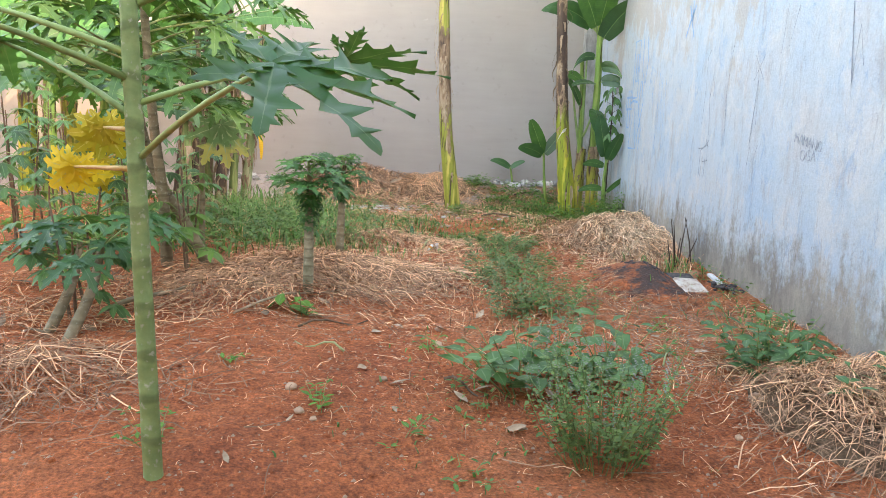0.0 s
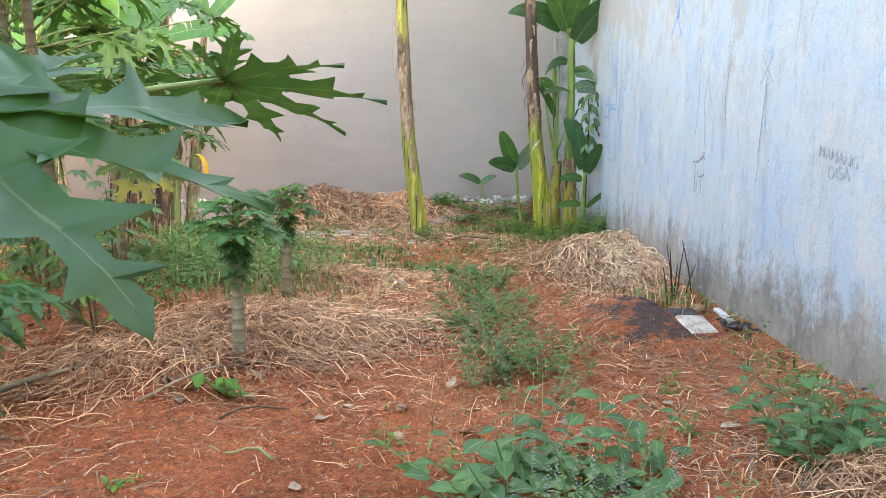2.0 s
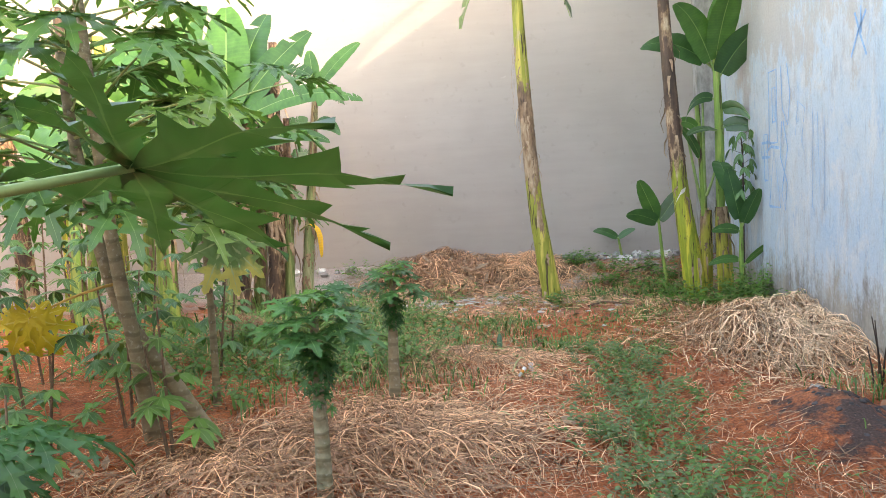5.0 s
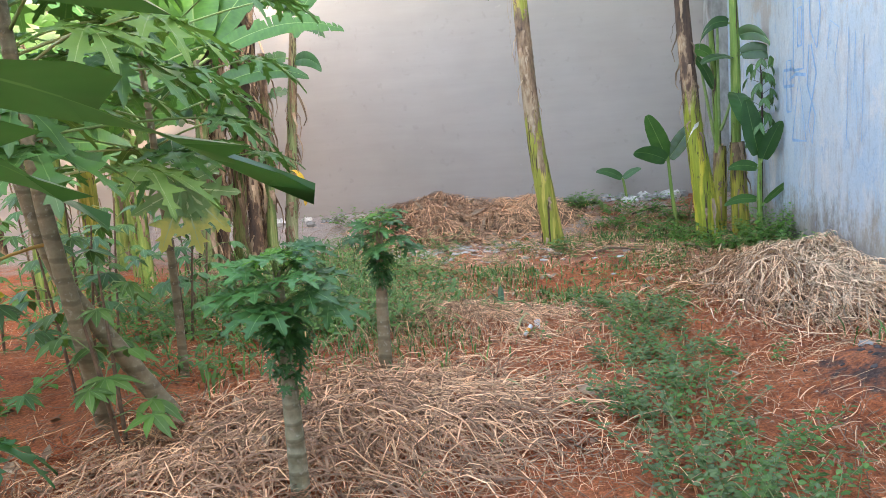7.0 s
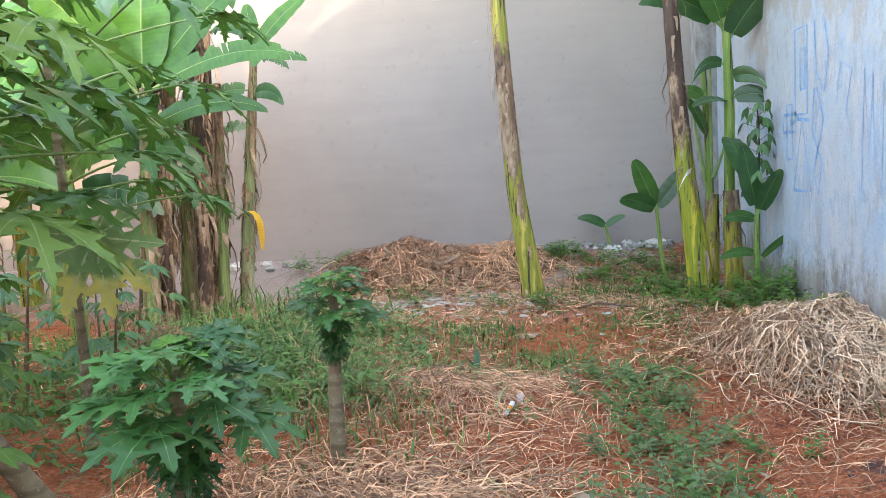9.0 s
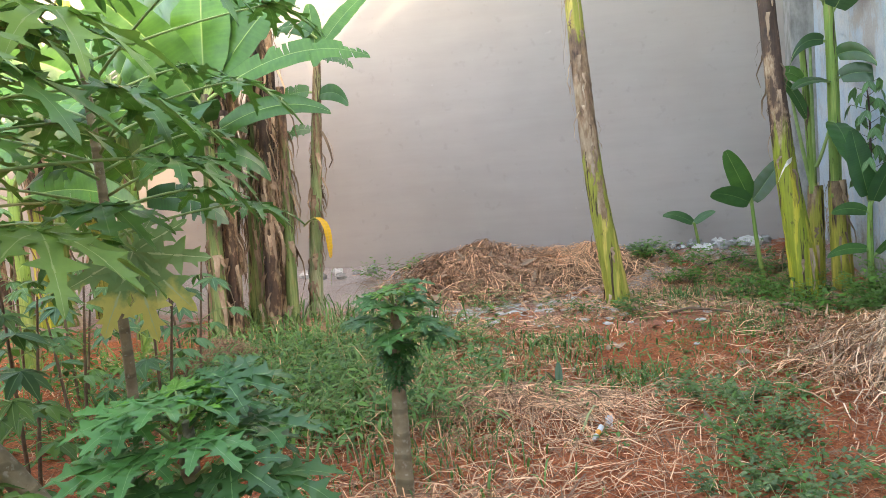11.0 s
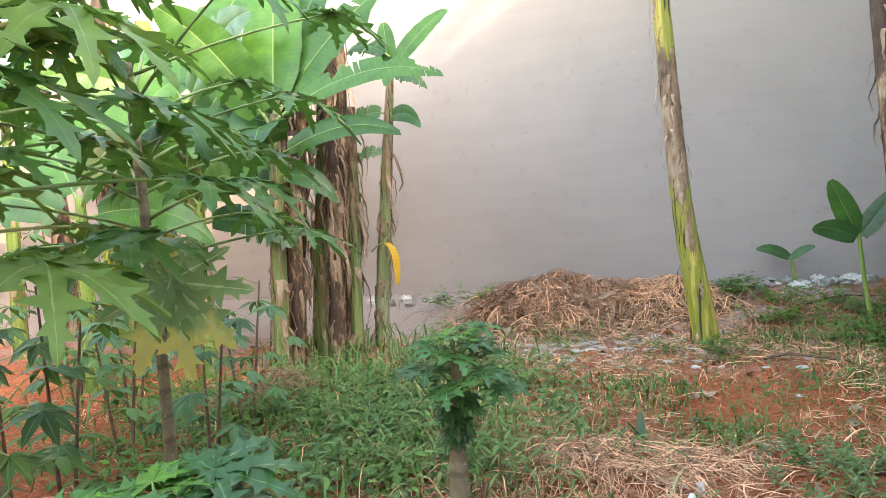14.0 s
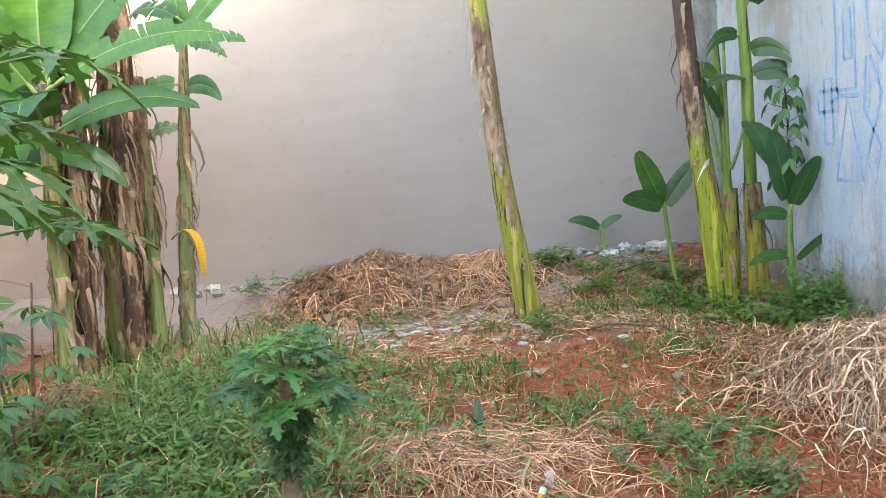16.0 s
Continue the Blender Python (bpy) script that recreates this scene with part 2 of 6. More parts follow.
def height(x, y):
    """Height of the ground."""
    h = 0.26 * smooth01((y - 6.3) / 1.9)
    h += 0.06 * smooth01((x - 2.05) / 0.34)
    h += 0.18 * bumpf(x, y, 1.62, 0.95, 0.30, 0.50)
    h += 0.10 * bumpf(x, y, -1.2, 0.3, 0.7, 1.8)
    h += 0.05 * bumpf(x, y, -0.8, -2.4, 0.9, 0.9)
    h -= 0.10 * bumpf(x, y, -0.4, 3.2, 0.9, 1.0)
    h += 0.07 * bumpf(x, y, -2.4, 0.6, 0.5, 0.7)
    h += 0.05 * bumpf(x, y, 1.9, -2.2, 0.6, 0.8)
    h += 0.045 * noise.noise((x * 0.9, y * 0.9, 3.1)) + 0.022 * noise.noise((x * 3.1, y * 3.1, 7.7))
    h += 0.012 * noise.noise((x * 9.0, y * 9.0, 1.7))
    return h


# ---- ground and walls ----
def build_ground():
    def axis(lo, hi, step, far):
        inner = list(np.arange(lo, hi + step / 2, step))
        out = [lo - d for d in far][::-1], [hi + d for d in far]
        return out[0] + inner + out[1]

    xs = axis(-6.6, 2.8, 0.06, (0.4, 1, 2, 4, 9, 20, 60, 200))
    ys = axis(-5.4, 8.6, 0.06, (0.4, 1, 2, 4, 9, 20, 60, 200))
    vs = [(x, y, height(x, y) + (0.010 * noise.noise((x * 23, y * 23, 0.3)) if -4 < x < 2.5 else 0)) for y in ys for x in xs]
    n = len(xs)
    fs = [(j * n + i, j * n + i + 1, (j + 1) * n + i + 1, (j + 1) * n + i) for j in range(len(ys) - 1) for i in range(n - 1)]
    tagged(mesh_object("ground", vs, fs, SOIL), "bare red earth of a garden with trodden path", "ground", kind="structure")


def build_walls():
    tagged(box_object("wall_east", (WALL_X, NEAR_Y, -0.3), (WALL_X + 0.25, WALL_Y, 6.4), BLUE_PAINT),
           "tall masonry wall in stained, peeling pale blue paint", "wall", kind="structure")
    tagged(box_object("wall_north", (LEFT_X, WALL_Y, -0.3), (WALL_X + 0.25, WALL_Y + 0.25, 7.0), RENDER_GREY),
           "tall smooth wall rendered in grey-mauve cement", "wall", kind="structure")
    # west and south walls stay out of view, added high to cut sky fill
    tagged(box_object("unseen_wall_west", (LEFT_X - 0.25, NEAR_Y, -0.3), (LEFT_X, WALL_Y + 0.25, 3.6), RENDER_GREY),
           "unseen plain grey wall added to block sky light", "wall", kind="structure")
    tagged(box_object("unseen_wall_south", (LEFT_X - 0.25, NEAR_Y - 0.25, -0.3), (WALL_X + 0.25, NEAR_Y, 5.2), RENDER_GREY),
           "unseen plain grey wall added to block sky light", "wall", kind="structure")
    tagged(box_object("pillar", (2.14, 7.98, -0.3), (WALL_X, WALL_Y, 6.3), CONCRETE),
           "rough bare concrete pillar in the corner of two walls", "pillar", kind="structure")


build_ground()
build_walls()


# ---- plant materials ----
PAPAYA_LEAF = mat_leaf("papaya_leaf", (0.042, 0.135, 0.035), (0.080, 0.215, 0.050), (0.15, 0.27, 0.09), 0.4, 0.045, 0.22)
PAPAYA_DARK = mat_leaf("papaya_leaf_dark", (0.018, 0.092, 0.030), (0.036, 0.145, 0.044), (0.10, 0.19, 0.08), 0.38, 0.045, 0.30)
PAPAYA_YOUNG = mat_leaf("papaya_leaf_young", (0.030, 0.125, 0.035), (0.060, 0.200, 0.055), (0.15, 0.30, 0.11), 0.42, 0.05, 0.2, spread=0.35)
PAPAYA_FRESH = mat_leaf("papaya_leaf_fresh", (0.085, 0.26, 0.03), (0.14, 0.36, 0.05), (0.25, 0.42, 0.12), 0.45, 0.06, 0.3)
PAPAYA_PALE = mat_leaf("papaya_leaf_pale", (0.10, 0.22, 0.05), (0.16, 0.30, 0.07), (0.30, 0.40, 0.16), 0.5, 0.05, 0.3)
PAPAYA_FADING = mat_leaf("papaya_leaf_fading", (0.17, 0.34, 0.13), (0.25, 0.42, 0.18), (0.50, 0.60, 0.34), 0.5, 0.07, 0.25, edge=(0.70, 0.64, 0.20))
PAPAYA_YELLOW = mat_leaf("papaya_leaf_yellow", (0.55, 0.42, 0.03), (0.68, 0.52, 0.05), (0.62, 0.50, 0.14), 0.6, 0.08, 0.3)
BANANA_LEAF = mat_leaf("banana_leaf", (0.028, 0.108, 0.022), (0.058, 0.178, 0.034), (0.18, 0.30, 0.09), 0.36, 0.04, 0.08, veins=170.0)
BANANA_DARK = mat_leaf("banana_leaf_dark", (0.020, 0.080, 0.026), (0.036, 0.125, 0.038), (0.12, 0.24, 0.08), 0.34, 0.035, 0.12, veins=170.0)
BANANA_YELLOW = mat_leaf("banana_leaf_yellow", (0.60, 0.36, 0.03), (0.70, 0.46, 0.06), (0.6, 0.45, 0.2), 0.6, 0.05, 0.2, veins=90.0)
HERB_LEAF = mat_leaf("herb_leaf", (0.060, 0.155, 0.035), (0.105, 0.235, 0.055), (0.16, 0.28, 0.10), 0.55, 0.12, 0.25, island=True, spread=0.35)
HERB_BROAD = mat_leaf("broad_herb_leaf", (0.045, 0.135, 0.045), (0.080, 0.210, 0.070), (0.15, 0.28, 0.12), 0.5, 0.12, 0.2, island=True, spread=0.3)
HERB_GREY = mat_leaf("basil_leaf", (0.085, 0.155, 0.065), (0.145, 0.235, 0.095), (0.2, 0.28, 0.14), 0.6, 0.1, 0.2, island=True, spread=0.35)
HERB_BASIL = mat_leaf("flowering_basil_leaf", (0.085, 0.175, 0.055), (0.16, 0.28, 0.09), (0.22, 0.32, 0.14), 0.55, 0.1, 0.25, island=True, spread=0.4)
HERB_BRIGHT = mat_leaf("bright_herb_leaf", (0.06, 0.19, 0.03), (0.10, 0.27, 0.04), (0.22, 0.36, 0.10), 0.55, 0.1, 0.3, island=True, spread=0.3)
GRASS_MAT = mat_leaf("green_grass", (0.065, 0.175, 0.048), (0.155, 0.310, 0.095), (0.14, 0.26, 0.08), 0.5, 0.1, 0.3, island=True, spread=0.5)
STRAW_MAT = mat_noise("dry_straw", [(0.3, (0.52, 0.265, 0.145)), (0.7, (0.80, 0.48, 0.29))], 14, 0.8, spread=0.75, island=True, bumps=0)
STRAW_PALE = mat_noise("pale_straw", [(0.3, (0.58, 0.36, 0.22)), (0.7, (0.84, 0.61, 0.42))], 14, 0.8, spread=0.65, island=True, bumps=0)
STRAW_BROWN = mat_noise("brown_dead_grass", [(0.3, (0.22, 0.105, 0.062)), (0.7, (0.44, 0.25, 0.16))], 14, 0.9, spread=0.45, island=True, bumps=0)
# dark heap core: its colour stands in for shade between the strands
STRAW_SHADE_CORE = mat_noise("straw_shade_core", [(0.3, (0.09, 0.05, 0.03)), (0.7, (0.24, 0.15, 0.09))], 40, 0.95, bumps=1.0, dist=0.02)
STALK_GREEN = mat_noise("green_stalk", [(0.3, (0.15, 0.25, 0.08)), (0.7, (0.25, 0.36, 0.13))], 15, 0.55, spread=0.15)
STALK_PALE = mat_noise("pale_stalk", [(0.3, (0.32, 0.36, 0.15)), (0.7, (0.42, 0.45, 0.22))], 12, 0.55, spread=0.2)
STALK_ORANGE = mat_noise("orange_stalk", [(0.3, (0.40, 0.22, 0.06)), (0.7, (0.52, 0.34, 0.10))], 12, 0.6)
STEM_BROWN = mat_noise("brown_stem", [(0.3, (0.10, 0.06, 0.04)), (0.7, (0.22, 0.14, 0.09))], 25, 0.8)
TWIG_MAT = mat_noise("dark_twig", [(0.3, (0.035, 0.025, 0.022)), (0.7, (0.09, 0.06, 0.05))], 25, 0.9)


def mat_papaya_trunk(name, low, high, scar=36.0):
    """Grey-green bark with leaf scars in rings."""
    mat, nt, b = base_material(name, 0.7)
    v = coords(nt)
    c = ramp(nt, noise_tex(nt, v, 16, 5, 0.65), [(0.3, low), (0.7, high)])
    z = split(nt, v)[2]
    wob = maths(nt, "ADD", maths(nt, "MULTIPLY", z, scar), maths(nt, "MULTIPLY", noise_tex(nt, v, 7, 2), 5.0))
    ring = maths(nt, "SINE", wob)
    c = mix(nt, 0.55, c, ramp(nt, ring, [(0.0, (0.9, 0.9, 0.9)), (0.55, (1.0, 1.0, 1.0)), (0.92, (0.42, 0.38, 0.33))]), "MULTIPLY")
    c = mix(nt, ramp(nt, noise_tex(nt, v, 42, 3, 0.5), [(0.60, (0, 0, 0)), (0.7, (0.6, 0.6, 0.6))]), c, (0.42, 0.40, 0.34))
    nt.links.new(c, b.inputs["Base Color"])
    bump(nt, b, maths(nt, "ADD", ring, noise_tex(nt, v, 50, 3)), 0.5, 0.006)
    return mat


PAPAYA_TRUNK = mat_papaya_trunk("papaya_trunk_green", (0.15, 0.24, 0.085), (0.25, 0.34, 0.14), 40)
PAPAYA_GREY = mat_papaya_trunk("papaya_trunk_grey", (0.17, 0.17, 0.10), (0.36, 0.33, 0.23), 95)
PAPAYA_BARK = mat_papaya_trunk("papaya_trunk_brown", (0.20, 0.16, 0.10), (0.31, 0.26, 0.17), 60)


def mat_banana_stem(name, dry_from, dry_to, green=(0.20, 0.27, 0.035), yellow=(0.40, 0.35, 0.06), dark_share=0.42, again=None):
    """Streaked sheaths: yellow-green below, drying to tan and near-black with height."""
    mat, nt, b = base_material(name, 0.6)
    v = coords(nt)
    streak = noise_tex(nt, coords(nt, (1, 1, 0.07)), 17, 4, 0.6)
    patch = noise_tex(nt, coords(nt, (1, 1, 0.35)), 5.5, 5, 0.7)
    fine = noise_tex(nt, coords(nt, (1, 1, 0.05)), 70, 3, 0.6)
    fresh = ramp(nt, streak, [(0.36, (0.06, 0.035, 0.02)), (0.415, green), (0.52, green), (0.62, yellow)])
    fresh = mix(nt, ramp(nt, noise_tex(nt, coords(nt, (1, 1, 0.3)), 26, 4, 0.6), [(0.62, (0, 0, 0)), (0.70, (0.85, 0.85, 0.85))]), fresh, (0.07, 0.04, 0.02))
    dry = ramp(nt, patch, [(0.36, (0.035, 0.02, 0.016)), (dark_share, (0.10, 0.055, 0.036)), (max(0.54, dark_share + 0.05), (0.30, 0.19, 0.115)), (0.70, (0.56, 0.44, 0.31))])
    z = split(nt, v)[2]
    k = maths(nt, "MULTIPLY", maths(nt, "SUBTRACT", z, dry_from), 1.0 / max(0.05, dry_to - dry_from))
    k = maths(nt, "ADD", k, maths(nt, "MULTIPLY", maths(nt, "SUBTRACT", streak, 0.5), 2.6))
    if again is not None:
        back = maths(nt, "MULTIPLY", maths(nt, "SUBTRACT", z, again), 2.2, True)
        k = maths(nt, "SUBTRACT", k, maths(nt, "MULTIPLY", back, maths(nt, "ADD", k, 0.1)))
        k = maths(nt, "ADD", k, maths(nt, "MULTIPLY", maths(nt, "SUBTRACT", patch, 0.5), 3.6))
    c = mix(nt, ramp(nt, k, [(0.35, (0, 0, 0)), (0.6, (1, 1, 1))]), fresh, dry)
    c = mix(nt, 0.55, c, ramp(nt, fine, [(0.3, (0.62, 0.6, 0.58)), (0.62, (1.08, 1.08, 1.08))]), "MULTIPLY")
    nt.links.new(c, b.inputs["Base Color"])
    bump(nt, b, maths(nt, "ADD", fine, streak), 0.6, 0.012)
    return mat


BANANA_STEM_A = mat_banana_stem("banana_stem_leaning", 0.8, 2.1, (0.30, 0.32, 0.05), (0.60, 0.50, 0.12), 0.40, 2.4)
BANANA_STEM_B = mat_banana_stem("banana_stem_tall", 1.0, 1.9, (0.27, 0.32, 0.03), (0.60, 0.52, 0.06), 0.55)
BANANA_STUMP = mat_banana_stem("banana_stump", 0.45, 1.3, (0.34, 0.33, 0.05), (0.62, 0.50, 0.09))
BANANA_BROWN = mat_banana_stem("banana_stem_brown", -0.6, 0.5, dark_share=0.5)
BANANA_MOTTLED = mat_banana_stem("banana_stem_mottled", 0.2, 3.4, (0.15, 0.22, 0.07), (0.30, 0.34, 0.13))
BANANA_PALE = mat_banana_stem("banana_stem_pale", 0.2, 3.4, (0.26, 0.34, 0.15), (0.46, 0.48, 0.30))
BANANA_GREEN = mat_banana_stem("banana_stem_green", 2.5, 5.0, (0.17, 0.30, 0.06), (0.30, 0.38, 0.10))
DRY_SHEATH = mat_noise("dry_sheath", [(0.3, (0.14, 0.085, 0.055)), (0.55, (0.36, 0.25, 0.17)), (0.75, (0.55, 0.45, 0.34))], 9, 0.9, (1, 1, 0.3), 0.4, spread=0.45, island=True)


# ---- plant geometry ----
class Soup:
    """Vertices, faces and per-vertex values gathered for one mesh."""

    def __init__(self):
        self.v, self.f, self.rib, self.along = [], [], [], []

    def add(self, p, rib=1.0, along=0.0):
        self.v.append(tuple(p))
        self.rib.append(rib)
        self.along.append(along)
        return len(self.v) - 1

    def tube(self, pts, radii, sides=8, cap=True, ridge=0.0, seed=0):
        pts = [Vector(p) for p in pts]
        rows = []
        ref = Vector((0.31, 0.87, 0.12)).normalized()
        for i, p in enumerate(pts):
            d = (pts[min(i + 1, len(pts) - 1)] - pts[max(i - 1, 0)]).normalized()
            u = d.cross(ref if abs(d.dot(ref)) < 0.9 else Vector((1, 0, 0))).normalized()
            w = d.cross(u)
            row = []
            for k in range(sides):
                a = 2 * math.pi * k / sides
                r = radii[i]
                if ridge:
                    r *= 1 + ridge * noise.noise((math.cos(a) * 2.2 + seed, math.sin(a) * 2.2, p.z * 0.6 + seed))
                row.append(self.add(p + (u * math.cos(a) + w * math.sin(a)) * r, 1.0, i / max(1, len(pts) - 1)))
            rows.append(row)
        for a, b in zip(rows, rows[1:]):
            for k in range(sides):
                self.f.append((a[k], a[(k + 1) % sides], b[(k + 1) % sides], b[k]))
        if cap:
            self.f.append(tuple(rows[-1]))
            self.f.append(tuple(reversed(rows[0])))

    def ribbon(self, pts, widths, side, rib=1.0):
        """A strip along pts, across the vector side."""
        prev = None
        for i, (p, w) in enumerate(zip(pts, widths)):
            a, b = self.add(p - side * w, rib, i), self.add(p + side * w, rib, i)
            if prev:
                self.f.append((prev[0], prev[1], b, a))
            prev = (a, b)

    def leaflet(self, base, d, up, length, width, bend=0.25):
        """A small pointed leaf folded at its rib."""
        d, up = d.normalized(), up.normalized()
        s = d.cross(up)
        if s.length < 1e-4:
            s = Vector((1, 0, 0))
        s.normalize()
        n = s.cross(d)
        rows = []
        for t, w in ((0, 0.12), (0.3, 0.85), (0.62, 0.8), (1.0, 0.02)):
            c = base + d * (length * t) - n * (bend * length * t * t)
            rows.append((self.add(c + s * (width * w) + n * (0.12 * width * w), 1.0, t), self.add(c, 0.0, t), self.add(c - s * (width * w) + n * (0.12 * width * w), 1.0, t)))
        for a, b in zip(rows, rows[1:]):
            self.f += [(a[0], a[1], b[1], b[0]), (a[1], a[2], b[2], b[1])]

    def make(self, name, material, parent=None, label="", smooth=True):
        return mesh_object(name, self.v, self.f, material, parent, label, smooth, {"rib": self.rib, "along": self.along})


def thing(name, at, label, category, group=""):
    ob = new(name)
    ob.location = at
    ob.empty_display_size = 0.1
    return tagged(ob, label, category, group)


LOBE = ((0.0, 0.02), (0.12, 0.095), (0.25, 0.10), (0.345, 0.19), (0.37, 0.265), (0.385, 0.17), (0.40, 0.095), (0.52, 0.10), (0.615, 0.18), (0.67, 0.245), (0.665, 0.14), (0.66, 0.075), (0.76, 0.075), (0.86, 0.13), (0.84, 0.06), (0.93, 0.05), (1.0, 0.0))
RIB_AT = (0.0, 0.12, 0.23, 0.28, 0.32, 0.36, 0.40, 0.50, 0.54, 0.58, 0.62, 0.66, 0.74, 0.78, 0.83, 0.92, 1.0)


def frame_of(tip, normal):
    y = Vector(tip).normalized()
    n = Vector(normal)
    z = (n - y * n.dot(y)).normalized()
    x = y.cross(z)
    return Matrix((x, y, z)).transposed()


def papaya_blade(parent, centre, tip, normal, size, material, droop=0.35, seed=0, lobes=9, name="leaf", fill=1.0):
    """A papaya leaf: lobes fanned round the stalk's end, each cut into smaller lobes."""
    rnd = random.Random(seed)
    rot = frame_of(tip, normal)
    angles = {9: (0, 36, 72, 106, 140), 7: (0, 40, 80, 122), 5: (0, 45, 95)}[lobes]
    lens = (1.0, 0.97, 0.88, 0.72, 0.50)
    s = Soup()
    for i, a in enumerate(angles):
        for sg in ((1, -1) if a else (1,)):
            ang = radians(a * sg + rnd.uniform(-6, 6))
            L = size * lens[i] * rnd.uniform(0.9, 1.06)
            ax, ay = math.sin(ang), math.cos(ang)
            dz = droop * rnd.uniform(0.6, 1.5)
            wave = rnd.uniform(0, 6.3)
            rows = []
            for (t, w), tr in zip(LOBE, RIB_AT):
                w *= L * fill * rnd.uniform(0.85, 1.15)
                row = []
                for kind in (-1, 0, 1):
                    tt = tr if kind == 0 else t
                    r = tt * L
                    px, py = ax * r + ay * w * kind, ay * r - ax * w * kind
                    z = -dz * size * (r / size) ** 2 + 0.28 * w * abs(kind) + 0.02 * size * math.sin(wave + 7 * tt + 2 * kind)
                    row.append(s.add(Vector(centre) + rot @ Vector((px, py, z)), abs(kind) * (0.45 + 0.55 * tt), tt))
                rows.append(row)
            for p, q in zip(rows, rows[1:]):
                s.f += [(p[0], p[1], q[1], q[0]), (p[1], p[2], q[2], q[1])]
    return s.make(name, material, parent)


def stalk(parent, a, b, r0, r1, material, lift=0.1, name="leaf_stalk"):
    a, b = Vector(a), Vector(b)
    mid = (a + b) / 2 + Vector((0, 0, lift))
    pts = [a * (1 - t) ** 2 + mid * 2 * t * (1 - t) + b * t * t for t in (0, 0.2, 0.4, 0.6, 0.8, 1.0)]
    s = Soup()
    s.tube(pts, [r0 + (r1 - r0) * i / 5 for i in range(6)], 7)
    return s.make(name, material, parent)


def papaya_leaf(parent, start, centre, tip, normal, size, material=None, stalk_mat=None, droop=0.35, seed=0, thick=0.011, lift=0.05, lobes=9, fill=1.0):
    stalk(parent, start, centre, thick, thick * 0.55, stalk_mat or STALK_GREEN, lift)
    papaya_blade(parent, centre, tip, normal, size, material or PAPAYA_LEAF, droop, seed, lobes, fill=fill)


def trunk_part(parent, pts, radii, material, name="trunk", sides=12, rings=26, ridge=0.0, seed=0, label=""):
    pts = [Vector(p) for p in pts]
    n = len(pts) - 1
    dense, rad = [], []
    for k in range(rings + 1):
        f = k / rings * n
        i = min(int(f), n - 1)
        t = f - i
        p0, p1, p2, p3 = pts[max(i - 1, 0)], pts[i], pts[i + 1], pts[min(i + 2, n)]
        dense.append(0.5 * ((2 * p1) + (p2 - p0) * t + (2 * p0 - 5 * p1 + 4 * p2 - p3) * t * t + (3 * p1 - p0 - 3 * p2 + p3) * t ** 3))
        rad.append((radii[i] * (1 - t) + radii[i + 1] * t) * (1 + 0.02 * math.sin(k * 2.1)))
    s = Soup()
    s.tube(dense, rad, sides, True, ridge, seed)
    return s.make(name, material, parent, label)


def banana_leaf(parent, base, way, length, width, material, droop=0.5, fold=0.35, torn=0.0, seed=0, roll=0.0, name="leaf", stalk_len=0.18, up=(0, 0, 1)):
    """A banana leaf: stalk, rib and a long blade that bends under its weight, torn across here and there."""
    rnd = random.Random(seed)
    d = Vector(way).normalized()
    side = d.cross(Vector(up))
    if side.length < 0.05:
        side = Vector((math.cos(seed), math.sin(seed), 0))
    side.normalize()
    side = Matrix.Rotation(roll, 3, d) @ side
    steps = 30
    pts, dirs, p, dd = [], [], Vector(base), d.copy()
    total = length * (1 + stalk_len)
    for i in range(steps + 1):
        pts.append(p.copy())
        dirs.append(dd.copy())
        dd = (dd + Vector((0, 0, -1)) * (droop / steps) * (0.4 + 1.6 * i / steps)).normalized()
        p = p + dd * (total / steps)
    first = int(steps * stalk_len / (1 + stalk_len))
    s = Soup()
    s.tube(pts, [0.020 * (1 - 0.8 * i / steps) * (0.5 + length * 0.35) for i in range(steps + 1)], 6)
    ribm = s.make("leaf_rib", STALK_GREEN, None)
    b = Soup()

    def row(i, kind, gap=0.0, sag=0.0):
        t = (i - first) / (steps - first)
        w = width * (math.sin(math.pi * min(1, 0.05 + 0.95 * t) ** 0.85) ** 0.42 if t < 0.985 else 0.22)
        nrm = side.cross(dirs[i])
        if nrm.dot(Vector(up)) < 0:
            nrm = -nrm
        out = []
        for k, fr in ((0, 0.0), (1, 0.5), (2, 1.0)):
            q = pts[i] + side * (kind * w * fr) + nrm * (fold * w * fr * (1 - 0.75 * fr) + 0.012) + dirs[i] * (gap * fr)
            q += Vector((0, 0, -1)) * (sag * w * fr)
            q += nrm * (0.03 * width * math.sin(i * 1.3 + kind + seed) * fr)
            out.append(b.add(q, fr, t))
        return out

    for kind in (-1, 1):
        prev = row(first, kind)
        for i in range(first, steps):
            if rnd.random() < torn:
                sag = rnd.uniform(0, 0.55)
                prev = row(i, kind, rnd.uniform(0.006, 0.02) * length * 0.6, sag)
                nxt = row(i + 1, kind, -rnd.uniform(0.004, 0.012) * length * 0.6, sag)
            else:
                nxt = row(i + 1, kind)
            for k in range(2):
                f = (prev[k], prev[k + 1], nxt[k + 1], nxt[k])
                b.f.append(f if kind > 0 else f[::-1])
            prev = nxt
    blade = b.make(name, material, parent)
    ribm.parent = blade
    return blade


